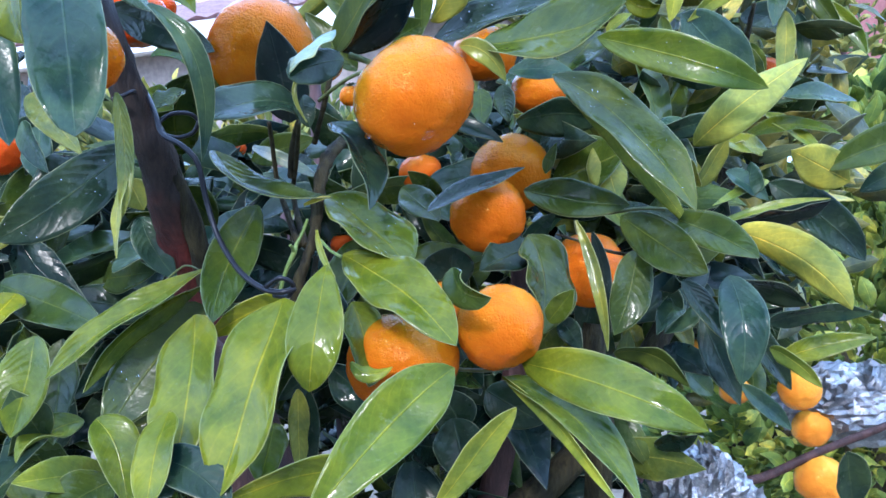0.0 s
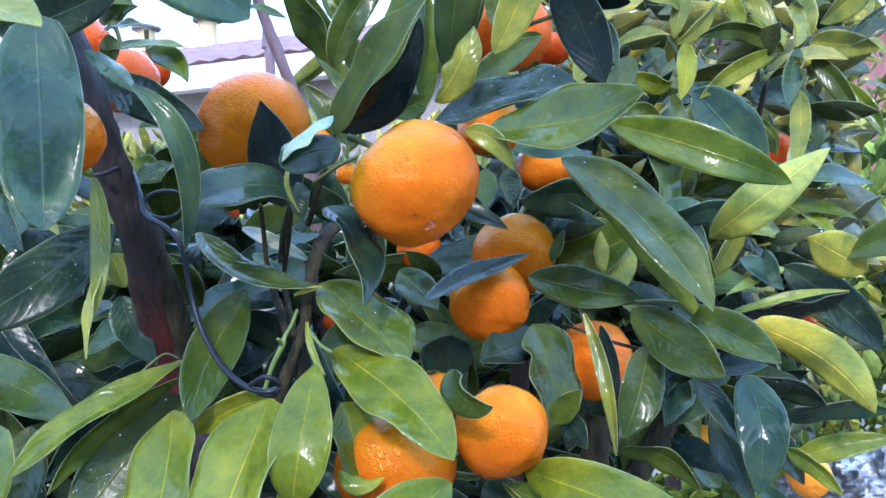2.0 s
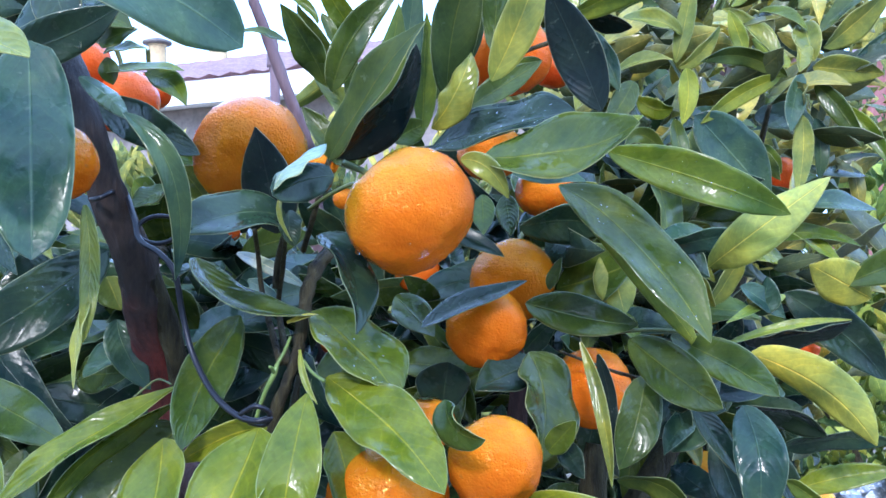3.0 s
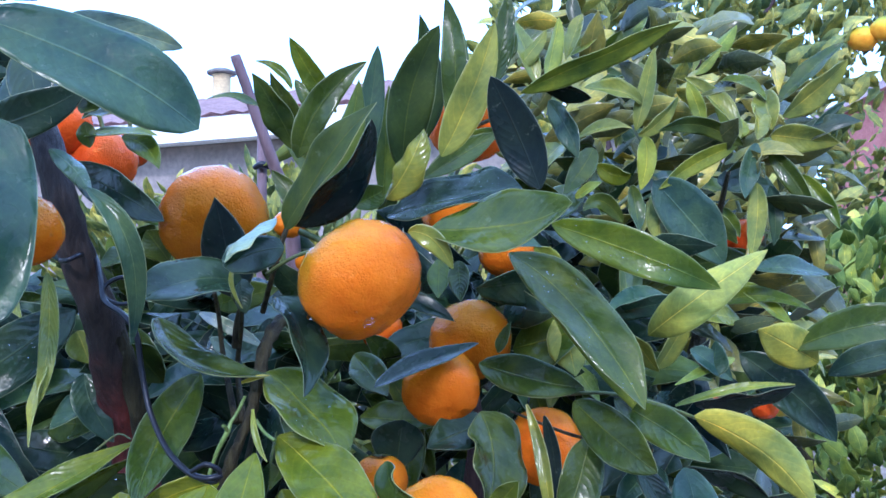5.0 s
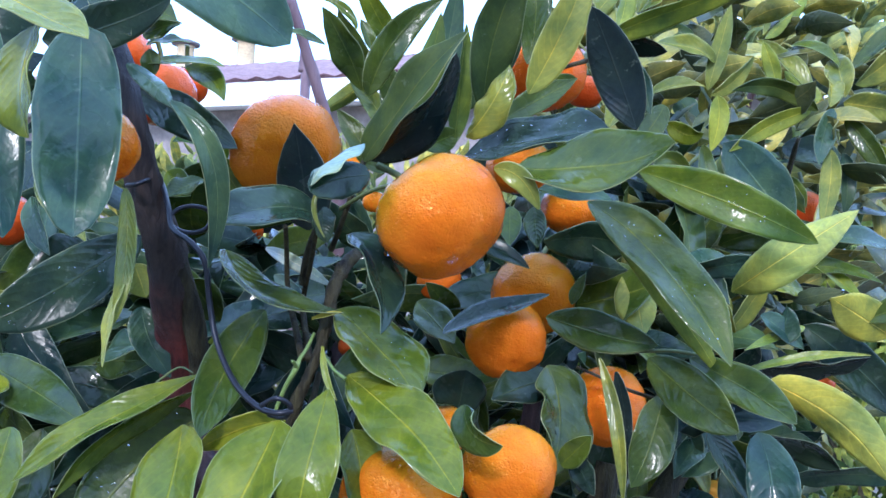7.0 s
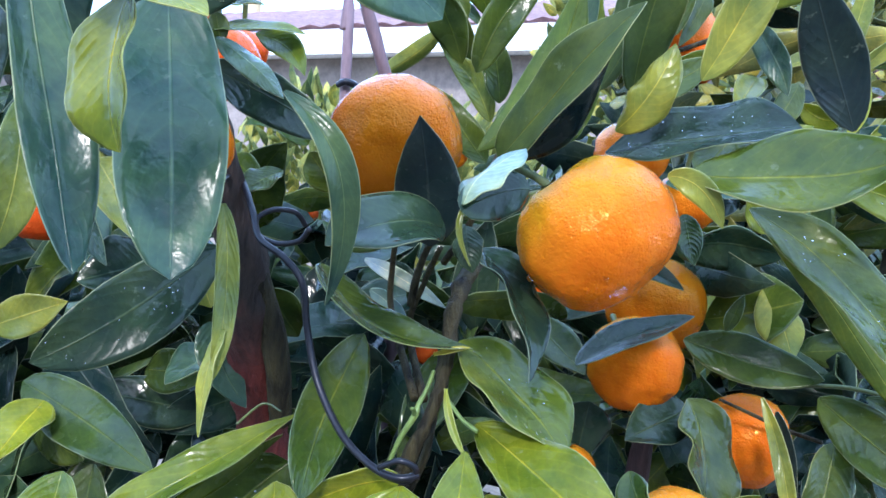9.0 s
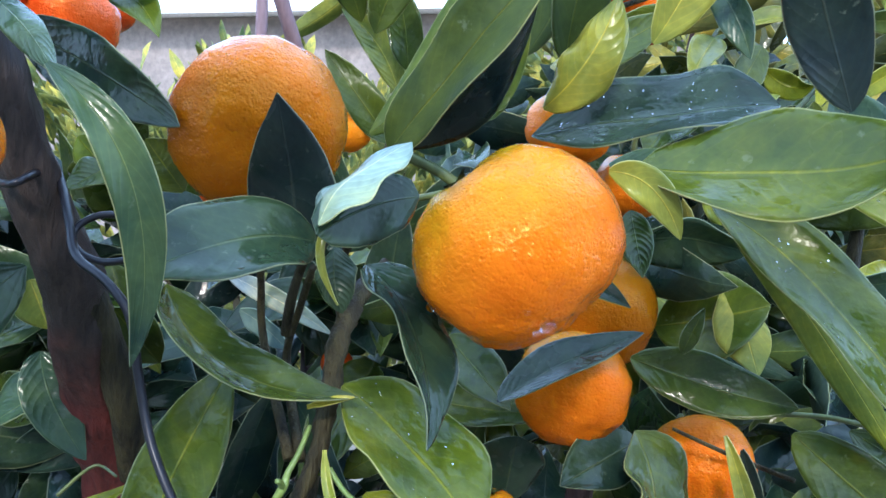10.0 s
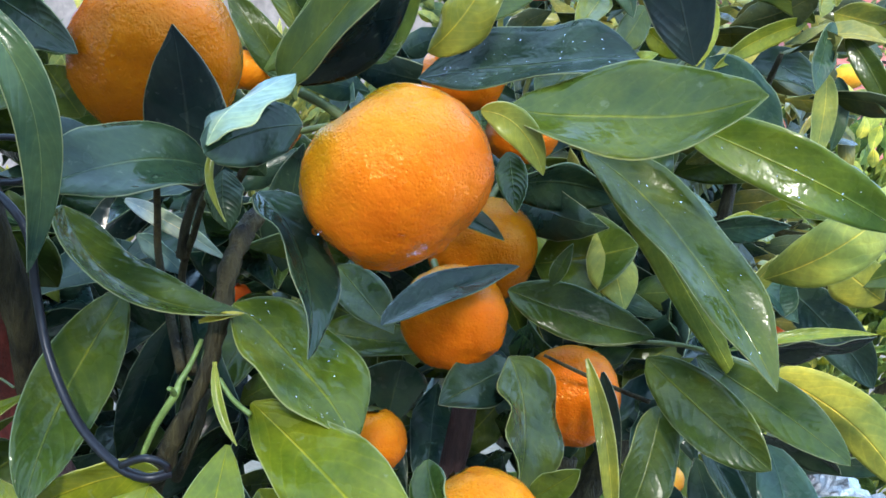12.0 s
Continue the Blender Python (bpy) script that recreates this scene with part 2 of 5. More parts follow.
M_BOUNCE = simple("bounce_wall_plaster", (0.52, 0.47, 0.40), (0.64, 0.59, 0.51), 3, 0.9, 0.3, 0.005)
M_GLASS, gt, gb, gout = material("water")
gb.inputs["Base Color"].default_value = (1, 1, 1, 1)
gb.inputs["Roughness"].default_value = 0.02
gb.inputs["IOR"].default_value = 1.33
gb.inputs["Transmission Weight"].default_value = 1.0

# leaf tints: mature, mid, fresh, yellowing, deep with shade painted in, dull blue-green
DEEP_SHADE, DARK, MID = (0.022, 0.043, 0.026), (0.048, 0.074, 0.012), (0.090, 0.126, 0.010)
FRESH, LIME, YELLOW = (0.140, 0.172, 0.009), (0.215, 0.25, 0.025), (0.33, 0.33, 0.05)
# near-black for leaves hanging in shade; the shade is in the tint
INK_SHADE = (0.012, 0.022, 0.022)
MOSS = (0.062, 0.090, 0.011)
# pale and grey tints with sky glare painted into the leaf colour
PALE_GLARE = (0.44, 0.50, 0.49)
GREY_GLARE = (0.20, 0.28, 0.25)
# the blue-green takes the sky's sheen into the leaf colour
OLIVE, BLUE_SHEEN = (0.185, 0.205, 0.034), (0.044, 0.084, 0.050)


# ---- builders ----
def link_mesh(name, bm, material, parent=None, label="", smooth=True):
    me = bpy.data.meshes.new(name)
    bm.to_mesh(me)
    bm.free()
    for mat in (material if isinstance(material, (list, tuple)) else (material,)):
        me.materials.append(mat)
    if smooth:
        me.shade_smooth()
    ob = new(name, me)
    if parent is not None:
        ob.parent = parent
    if label:
        tagged(ob, label)
    return ob


part = link_mesh


def thing(name, label, category, group="", at=(0, 0, 0), kind=""):
    ob = new(name)
    ob.location = at
    return tagged(ob, label, category, group, kind)


def leaf_profile(u, peak, blunt):
    """Relative half width along a leaf: pointed at both ends, widest at peak."""
    k = max(0.0, math.sin(math.pi * u ** (math.log(0.5) / math.log(peak)))) ** blunt
    return k * (1 - 0.15 * max(0.0, (u - 0.8) / 0.2))


def leaf_grid(base, mid, tip, width, face, fold, peak, blunt, curl, twist, rnd, nu=16, nv=8):
    """Points of one leaf, row by row: base to tip through mid, edge to edge. face turns the upper side away from the south."""
    base, mid, tip = Vector(base), Vector(mid), Vector(tip)
    ctrl = 2 * mid - (base + tip) / 2
    length = (tip - base).length
    ripple, phase, lop = rnd.uniform(0.03, 0.09), rnd.uniform(0, 6.3), rnd.uniform(-0.05, 0.05)
    freq, wave = rnd.uniform(7, 14), rnd.uniform(0.005, 0.015)
    rows, out = [], None
    tilt = radians(fold)
    for i in range(nu + 1):
        u = i / nu
        axis = ((ctrl - base) * (1 - u) + (tip - ctrl) * u).normalized()
        south = Vector((0, -1, 0)) - axis * axis.dot(Vector((0, -1, 0)))
        if south.length < 0.05:
            south = Vector((0, 0, 1)) - axis * axis.z
        south.normalize()
        n = Matrix.Rotation(radians(face + twist * (u - 0.5)), 3, axis) @ south
        s = axis.cross(n)
        if i == nu // 2:
            out = n
        p = base * (1 - u) ** 2 + ctrl * (2 * u * (1 - u)) + tip * u * u
        p += n * (wave * length * math.sin(u * 7 + phase) * math.sin(math.pi * u) + curl * length * max(0.0, u - 0.6) ** 2 * 3.0)
        half = max(width / 2 * leaf_profile(u, peak, blunt), 0.0008 if u < 0.5 else 0.0002)
        row = []
        for j in range(nv + 1):
            v = 2 * j / nv - 1
            h = half * (1 + lop * v) * (1 + 0.03 * noise.noise(Vector((u * 9 + phase * 5, v, width * 900))))
            lift = abs(v) ** 1.35 * h * math.sin(tilt) + ripple * half * 2 * v * v * math.sin(u * freq + phase + v * 1.4)
            row.append(p + s * (v * h * math.cos(tilt)) + n * lift)
        rows.append(row)
    return rows, out


def leaf_mesh(bm, rows, n, thick=0.0004):
    """Two skins with a rim between them; the upper one takes the first material, the lower the second."""
    uv = bm.loops.layers.uv.verify()
    nu, nv = len(rows) - 1, len(rows[0]) - 1
    grid = []
    for i, row in enumerate(rows):
        line = []
        for j, p in enumerate(row):
            du = rows[min(i + 1, nu)][j] - rows[max(i - 1, 0)][j]
            dv = row[min(j + 1, nv)] - row[max(j - 1, 0)]
            q = du.cross(dv)
            q = q.normalized() if q.length > 1e-12 else n
            if q.dot(n) < 0:
                q = -q
            line.append((bm.verts.new(p + q * thick / 2), bm.verts.new(p - q * thick / 2)))
        grid.append(line)

    def face(corners, slot):
        f = bm.faces.new([grid[i][j][k] for i, j, k in corners])
        f.material_index, f.smooth = slot, True
        for loop, (i, j, k) in zip(f.loops, corners):
            loop[uv].uv = (i / nu, j / nv)

    for i in range(nu):
        for j in range(nv):
            face([(i, j, 0), (i + 1, j, 0), (i + 1, j + 1, 0), (i, j + 1, 0)], 0)
            face([(i, j, 1), (i, j + 1, 1), (i + 1, j + 1, 1), (i + 1, j, 1)], 1)
        face([(i, 0, 0), (i, 0, 1), (i + 1, 0, 1), (i + 1, 0, 0)], 1)
        face([(i, nv, 0), (i + 1, nv, 0), (i + 1, nv, 1), (i, nv, 1)], 1)


LEAF_RND = random.Random(5)


def blade(base, mid, tip, width, tint, face=0, fold=12, peak=0.44, blunt=0.66, curl=0.0, twist=0, drops=0, under=False):
    """One leaf of the mandarin tree, from its stalk through the middle of its rib to its tip. under: it shows its dull lower side."""
    b = Vector(base)
    rnd = random.Random(int(b.x * 1e4) * 7919 + int(b.z * 1e4))
    rows, n = leaf_grid((0, 0, 0), Vector(mid) - b, Vector(tip) - b, width, face, fold, peak, blunt, curl, twist, rnd, 20, 10)
    bm = bmesh.new()
    leaf_mesh(bm, rows, n)
    ob = part("leaf", bm, (M_LEAF_UNDER, M_LEAF) if under else (M_LEAF, M_LEAF_UNDER), tree)
    ob.location = base
    f = rnd.uniform(0.9, 1.1)
    ob.color = (tint[0] * f, tint[1] * f, tint[2] * f, 1)
    if drops:
        bm = bmesh.new()
        for _ in range(2 * drops):
            i, j = rnd.randrange(2, len(rows) - 3), rnd.randrange(1, len(rows[0]) - 2)
            p = rows[i][j].lerp(rows[i + 1][j + 1], rnd.random()).lerp(rows[i][j + 1], rnd.random() * 0.5)
            q = (rows[i + 1][j] - rows[i][j]).cross(rows[i][j + 1] - rows[i][j]).normalized()
            q = q if q.dot(n) > 0 else -q
            bead(bm, p + q * 0.0003, q, rnd.uniform(0.00014, 0.00042))
        tagged(part("rain_water", bm, M_GLASS, ob, "clear rain drops"), kind="stuff")
    return ob


def leaf(base, tip, width, tint, face=0, fold=12, bend=0.0, sway=0.0, curl=0.0, twist=0, drops=0):
    """A leaf given by its two ends, bowed by bend and sway; the upper side faces away past 90 degrees."""
    b, t = Vector(base), Vector(tip)
    axis = (t - b).normalized()
    south = Vector((0, -1, 0)) - axis * axis.dot(Vector((0, -1, 0)))
    n = Matrix.Rotation(radians(face), 3, axis) @ (south.normalized() if south.length > 0.05 else Vector((0, 0, 1)))
    rnd = random.Random(int(b.x * 1e4) * 31 + int(t.z * 1e4))
    mid = (b + t) / 2 + n * (bend * (t - b).length) + axis.cross(n) * (sway * (t - b).length)
    return blade(base, mid, tip, width, tint, face, fold, rnd.uniform(0.38, 0.5), rnd.uniform(0.66, 0.88), curl, twist + rnd.uniform(-22, 22), drops)


def bead(bm, p, up, r):
    """A flattened water drop on a surface."""
    side = up.orthogonal().normalized()
    other = up.cross(side)
    rings = []
    for a in (0.0, 0.55, 1.05):
        rings.append([bm.verts.new(p + (side * math.cos(k * 1.0472) + other * math.sin(k * 1.0472)) * (r * math.cos(a)) + up * (r * 0.6 * math.sin(a))) for k in range(6)])
    for a, b in zip(rings, rings[1:]):
        for k in range(6):
            bm.faces.new((a[k], a[(k + 1) % 6], b[(k + 1) % 6], b[k]))
    bm.faces.new(rings[-1])
    bm.faces.new(list(reversed(rings[0])))


def water_drop(owner, at, r, hang=1.0):
    """A rain drop that clings to a fruit."""
    bm = bmesh.new()
    bmesh.ops.create_uvsphere(bm, u_segments=14, v_segments=10, radius=r)
    for v in bm.verts:
        v.co.z = v.co.z * hang if v.co.z > 0 else v.co.z
    ob = part("water_drop", bm, M_GLASS, owner, "clear hanging rain drop")
    ob.matrix_parent_inverse = owner.matrix_basis.inverted()
    ob.location = at


def tube(bm, points, radii, sides=10, closed=True, bumpy=0.0):
    """A round limb through points, with a radius at each."""
    pts = [Vector(p) for p in points]
    fine, rad = [], []
    steps = 6 if len(pts) > 2 else 3
    for i in range(len(pts) - 1):
        p0, p1, p2, p3 = pts[max(i - 1, 0)], pts[i], pts[i + 1], pts[min(i + 2, len(pts) - 1)]
        for k in range(steps):
            x = k / steps
            fine.append(0.5 * ((2 * p1) + (p2 - p0) * x + (2 * p0 - 5 * p1 + 4 * p2 - p3) * x * x + (3 * p1 - p0 - 3 * p2 + p3) * x ** 3))
            rad.append(radii[i] * (1 - x) + radii[i + 1] * x)
    fine.append(pts[-1])
    rad.append(radii[-1])
    rings = []
    side = None
    for i, p in enumerate(fine):
        d = (fine[min(i + 1, len(fine) - 1)] - fine[max(i - 1, 0)]).normalized()
        side = (side - d * side.dot(d)) if side else d.orthogonal()
        side.normalize()
        up = d.cross(side)
        ring = []
        for k in range(sides):
            a = 2 * math.pi * k / sides
            r = rad[i]
            if bumpy:
                r *= 1 + bumpy * noise.noise(Vector((math.cos(a) * 1.5, math.sin(a) * 1.5, i * 0.45)) + p * 7)
            ring.append(bm.verts.new(p + (side * math.cos(a) + up * math.sin(a)) * r))
        rings.append(ring)
    for a, b in zip(rings, rings[1:]):
        for k in range(sides):
            bm.faces.new((a[k], a[(k + 1) % sides], b[(k + 1) % sides], b[k]))
    if closed:
        bm.faces.new(list(reversed(rings[0])))
        bm.faces.new(rings[-1])
    return bm


def limb(name, points, radii, material, owner, label="", sides=10, bumpy=0.0):
    return part(name, tube(bmesh.new(), points, radii, sides, True, bumpy), material, owner, label)


FRUIT_RND = random.Random(11)


def mandarin(at, size, colour, label, squash=0.88, lean=(0, 0), group="mandarins on the tree", stalk=True, fine=True, flat=None, dents=()):
    """A mandarin: flattened globe with a dimpled top, lumpy peel, star-shaped calyx and stalk."""
    ob = thing("mandarin", label, "fruit", group, at)
    ob.rotation_euler = (Matrix.Rotation(radians(lean[1]), 3, "Y") @ Matrix.Rotation(radians(lean[0]), 3, "X") @ Matrix.Rotation(FRUIT_RND.uniform(0, 6.28), 3, "Z")).to_euler()
    nu, nv = (44, 26) if fine else (20, 12)
    bm = bmesh.new()
    seed = Vector((FRUIT_RND.uniform(0, 50), 0, 0))
    r = size / 2
    if flat:
        side = ob.rotation_euler.to_matrix().inverted() @ Vector(flat[:3]).normalized()
    hollows = [(ob.rotation_euler.to_matrix().inverted() @ Vector(d[:3]).normalized(), d[3], d[4]) for d in dents]
    rings = []
    for j in range(1, nv):
        a = math.pi * j / nv
        ring = []
        for i in range(nu):
            b = 2 * math.pi * i / nu
            d = Vector((math.sin(a) * math.cos(b), math.sin(a) * math.sin(b), math.cos(a)))
            k = 1 + 0.050 * noise.noise(d * 1.6 + seed) + 0.030 * noise.noise(d * 4.2 + seed) + 0.006 * noise.noise(d * 12 + seed) + 0.008 * math.cos(b * 9) * math.sin(a)
            for way, wide, deep in hollows:
                k -= deep * math.exp(-(way.angle(d) / wide) ** 2)
            p = d * (r * k)
            p.z *= squash
            p.z -= r * 0.16 * math.exp(-(a / 0.30) ** 2)
            p.z += r * 0.08 * math.exp(-((math.pi - a) / 0.22) ** 2)
            if flat:
                p -= side * (r * flat[3] * max(0.0, d.dot(side) - 0.45) ** 1.3)
            ring.append(bm.verts.new(p))
        rings.append(ring)
    top = bm.verts.new((0, 0, r * squash * 0.86))
    low = bm.verts.new((0, 0, -r * squash * 0.93))
    for i in range(nu):
        bm.faces.new((top, rings[0][i], rings[0][(i + 1) % nu]))
        bm.faces.new((low, rings[-1][(i + 1) % nu], rings[-1][i]))
        for a, b in zip(rings, rings[1:]):
            bm.faces.new((a[i], b[i], b[(i + 1) % nu], a[(i + 1) % nu]))
    peel = part("peel", bm, M_PEEL, ob)
    f = FRUIT_RND.uniform(0.95, 1.05)
    peel.color = (colour[0], min(1, colour[1] * f), colour[2], 1)
    bm = bmesh.new()
    z = r * squash * 0.86
    hub = bm.verts.new((0, 0, z + 0.0022))
    ring = []
    for i in range(10):
        b = 2 * math.pi * i / 10
        q = 0.0075 if i % 2 == 0 else 0.0038
        ring.append(bm.verts.new((q * math.cos(b), q * math.sin(b), z + (0.0022 if i % 2 == 0 else 0.0014))))
    for i in range(10):
        bm.faces.new((hub, ring[i], ring[(i + 1) % 10]))
    bmesh.ops.solidify(bm, geom=bm.faces[:], thickness=0.0012)
    part("calyx", bm, M_SHOOT, ob, "small green star-shaped calyx")
    if stalk:
        limb("stalk", [(0, 0, z), (0.001, 0.0, z + 0.009), (0.004, 0.003, z + 0.02)], [0.0022, 0.0018, 0.002], M_SHOOT, ob, sides=7)
    return ob


# the second orange is duller and darkened for fruit in leaf shade
ORANGE, DULL_SHADED, RED = (0.57, 0.160, 0.0), (0.38, 0.130, 0.0), (0.62, 0.085, 0.006)
AMBER = (0.80, 0.36, 0.03)


def scatter(name, count, place, size, owner, mats, seed, label="", slim=0.36, droop=0.3):
    """Many small leaves in one mesh: place(rnd) gives a point and an outward way."""
    rnd = random.Random(seed)
    bm = bmesh.new()
    for _ in range(count):
        spot = place(rnd)
        if spot is None:
            continue
        p, way = spot
        way = (Vector(way) + Vector((rnd.gauss(0, 0.6), rnd.gauss(0, 0.6), rnd.gauss(-droop, 0.5)))).normalized()
        length = size * rnd.uniform(0.65, 1.25)
        p = Vector(p)
        mid = p + way * (length / 2) + Vector((rnd.gauss(0, 0.06), rnd.gauss(0, 0.06), rnd.uniform(-0.03, 0.10))) * length
        rows, n = leaf_grid(p, mid, p + way * length, length * slim * rnd.uniform(0.8, 1.2), rnd.uniform(-60, 60), rnd.uniform(4, 26),
                            rnd.uniform(0.38, 0.52), 0.9, rnd.uniform(-0.2, 0.1), rnd.uniform(-30, 30), rnd, 5, 2)
        leaf_mesh(bm, rows, n, 0.0005)
    return tagged(part(name, bm, mats, owner, label), kind="stuff")


# ---- ground and house ----
bm = bmesh.new()
bmesh.ops.create_grid(bm, x_segments=60, y_segments=60, size=60)
for v in bm.verts:
    v.co.z = 0.03 * noise.noise(v.co * 0.6)
tagged(link_mesh("ground", bm, M_SOIL), "garden soil under the trees, lightened to bounce light upward", "ground", kind="structure")


def box(bm, x0, x1, y0, y1, z0, z1):
    vs = bmesh.ops.create_cube(bm, size=1)["verts"]
    for v in vs:
        v.co = Vector((x0 + (v.co.x + 0.5) * (x1 - x0), y0 + (v.co.y + 0.5) * (y1 - y0), z0 + (v.co.z + 0.5) * (z1 - z0)))


def ring_solid(bm, profile, sides=18, at=(0, 0, 0)):
    """A turned body from (radius, height) pairs."""
    rings = [[bm.verts.new((at[0] + r * math.cos(2 * math.pi * k / sides), at[1] + r * math.sin(2 * math.pi * k / sides), at[2] + z)) for k in range(sides)] for r, z in profile]
    for a, b in zip(rings, rings[1:]):
        for k in range(sides):
            bm.faces.new((a[k], a[(k + 1) % sides], b[(k + 1) % sides], b[k]))
    bm.faces.new(list(reversed(rings[0])))
    bm.faces.new(rings[-1])


EAVE = Vector((-2.611, 8.000, 3.061))
house = thing("house", "low house, wall darkened for eaves shade, with white eaves and brown tiled roof", "house", "", (EAVE.x, EAVE.y, 0))
house.rotation_euler = (0, 0, radians(-20))
bm = bmesh.new()
box(bm, -9, 5, 0.35, 0.6, 0, EAVE.z - 0.175)
box(bm, -9, -8.75, 0.6, 4.2, 0, EAVE.z - 0.175)
box(bm, 4.75, 5, 0.6, 4.2, 0, EAVE.z - 0.175)
part("wall", bm, M_PLASTER, house, smooth=False)
bm = bmesh.new()
box(bm, -9.2, 5.2, -0.02, 0.10, EAVE.z - 0.21, EAVE.z - 0.005)
box(bm, -9.2, 5.2, 0.10, 0.60, EAVE.z - 0.17, EAVE.z - 0.14)
part("fascia", bm, M_WHITE, house, "white painted eaves board", smooth=False)
bm = bmesh.new()
cols = 130
prev = None
for i in range(cols + 1):
    x = -9.25 + 14.5 * i / cols
    lift = 0.03 * (i % 2)
    pair = (bm.verts.new((x, -0.06, EAVE.z + lift)), bm.verts.new((x, 2.2, EAVE.z + 0.74 + lift)), bm.verts.new((x, 4.4, EAVE.z + lift)))
    if prev:
        bm.faces.new((prev[0], pair[0], pair[1], prev[1]))
        bm.faces.new((prev[1], pair[1], pair[2], prev[2]))
    prev = pair
bmesh.ops.solidify(bm, geom=bm.faces[:], thickness=0.05)
part("roof", bm, M_TILE, house, "brown roof of curved tiles", smooth=False)
for dx in (-1.94, -1.06):
    bm = bmesh.new()
    ring_solid(bm, [(0.125, 0), (0.125, 0.05), (0.105, 0.07), (0.105, 0.34), (0.115, 0.36)], 20, (dx, 2.2, EAVE.z + 0.66))
    pot = part("chimney_pot", bm, M_POT, house, "cream clay chimney pot")
    bm = bmesh.new()
    ring_solid(bm, [(0.09, 0.36), (0.17, 0.37), (0.175, 0.40), (0.10, 0.43)], 20, (dx, 2.2, EAVE.z + 0.66))
    part("cap", bm, M_CAP, pot, "dark flat cap")

NEIGHBOUR = Vector((6.383, 11.000, 4.183))
red_house = thing("red_house", "red-brown walled house behind the garden trees", "house", "", (NEIGHBOUR.x, NEIGHBOUR.y, 0))
bm = bmesh.new()
box(bm, -0.38, 6, 0, 4, 0, NEIGHBOUR.z + 0.15)
part("wall", bm, M_BRICK, red_house, smooth=False)
bm = bmesh.new()
box(bm, -0.58, 6.2, -0.2, 4.2, NEIGHBOUR.z + 0.152, NEIGHBOUR.z + 0.27)
part("roof", bm, M_TILE, red_house, smooth=False)

# unseen wall added behind the viewer: blocks low sky, bounces fill light
bm = bmesh.new()
box(bm, -9, 9, -2.85, -2.6, 0, 2.9)
tagged(link_mesh("garden_wall", bm, M_BOUNCE, smooth=False), "plain cream wall added out of view to block sky and bounce light", "wall", kind="structure")

# ---- the mandarin tree ----
tree = thing("mandarin_tree", "wet mandarin tree with glossy dark green leaves and orange fruit", "tree", "", (0, 0, 0))
limb("trunk", [(-0.10, 0.74, -0.02), (-0.10, 0.72, 0.5), (-0.105, 0.68, 1.1), (-0.163, 0.660, 1.341)], [0.05, 0.042, 0.036, 0.0175], M_BARK, tree, "brown trunk", 14, 0.25)
limb("branch", [(-0.157, 0.660, 1.332), (-0.157, 0.648, 1.363), (-0.157, 0.635, 1.389), (-0.158, 0.615, 1.422), (-0.160, 0.600, 1.452), (-0.168, 0.580, 1.493), (-0.175, 0.570, 1.533), (-0.190, 0.580, 1.570), (-0.207, 0.600, 1.621)],
     [0.0150, 0.0145, 0.0138, 0.0126, 0.0112, 0.0098, 0.0088, 0.008, 0.006], M_LIMB, tree, "dark limb peeling to wet red bark", 16, 0.25)
limb("tie", [(-0.172, 0.572, 1.483), (-0.163, 0.562, 1.483), (-0.160, 0.568, 1.486), (-0.164, 0.585, 1.488), (-0.176, 0.595, 1.488), (-0.176, 0.580, 1.484)], [0.0014] * 6, M_CABLE, tree, "black plastic tie round the limb", 7)
limb("branch", [(-0.142, 0.630, 1.362), (-0.143, 0.620, 1.394), (-0.149, 0.610, 1.428), (-0.159, 0.600, 1.455)], [0.006, 0.007, 0.0065, 0.005], M_TWIG, tree, "", 10, 0.2)
limb("branch", [(-0.0767, 0.5650, 1.3456), (-0.0696, 0.5600, 1.3630), (-0.0625, 0.5570, 1.3812), (-0.0571, 0.5600, 1.3971), (-0.0551, 0.5650, 1.4107), (-0.0541, 0.5720, 1.4251), (-0.0519, 0.5850, 1.4394), (-0.0466, 0.6000, 1.4497), (-0.0399, 0.6200, 1.4574)],
     [0.0042, 0.0036, 0.0030, 0.0030, 0.0034, 0.0038, 0.0042, 0.0034, 0.0026], M_TWIG, tree, "dark ridged branch with green streaks", 12, 0.6)
limb("branch", [(-0.165, 0.660, 1.332), (-0.118, 0.620, 1.305), (-0.086, 0.600, 1.336)], [0.012, 0.009, 0.007], M_BARK, tree, "", 10, 0.2)
limb("branch", [(-0.10, 0.70, 1.0), (0.03, 0.78, 1.12), (0.15, 0.82, 1.22), (0.26, 0.88, 1.38), (0.29, 0.90, 1.50), (0.30, 0.87, 1.575)], [0.02, 0.016, 0.012, 0.008, 0.0035, 0.002], M_TWIG, tree, "", 10, 0.2)
limb("branch", [(0.03, 0.78, 1.12), (0.06, 0.76, 1.25), (0.07, 0.74, 1.36), (0.06, 0.72, 1.43)], [0.013, 0.010, 0.006, 0.003], M_BARK, tree, "", 10, 0.2)
limb("branch", [(0.16, 0.9, 0.9), (0.172, 0.860, 1.141), (0.228, 0.900, 1.137), (0.317, 0.980, 1.101), (0.396, 1.000, 1.122), (0.490, 1.020, 1.146)], [0.008, 0.007, 0.0055, 0.005, 0.0045, 0.004], M_BARK, tree, "bare brown twig", 10, 0.2)
limb("branch", [(0.124, 0.720, 1.314), (0.120, 0.720, 1.278), (0.128, 0.740, 1.219), (0.12, 0.76, 1.12)], [0.009, 0.010, 0.011, 0.012], M_TWIG, tree, "", 10, 0.2)

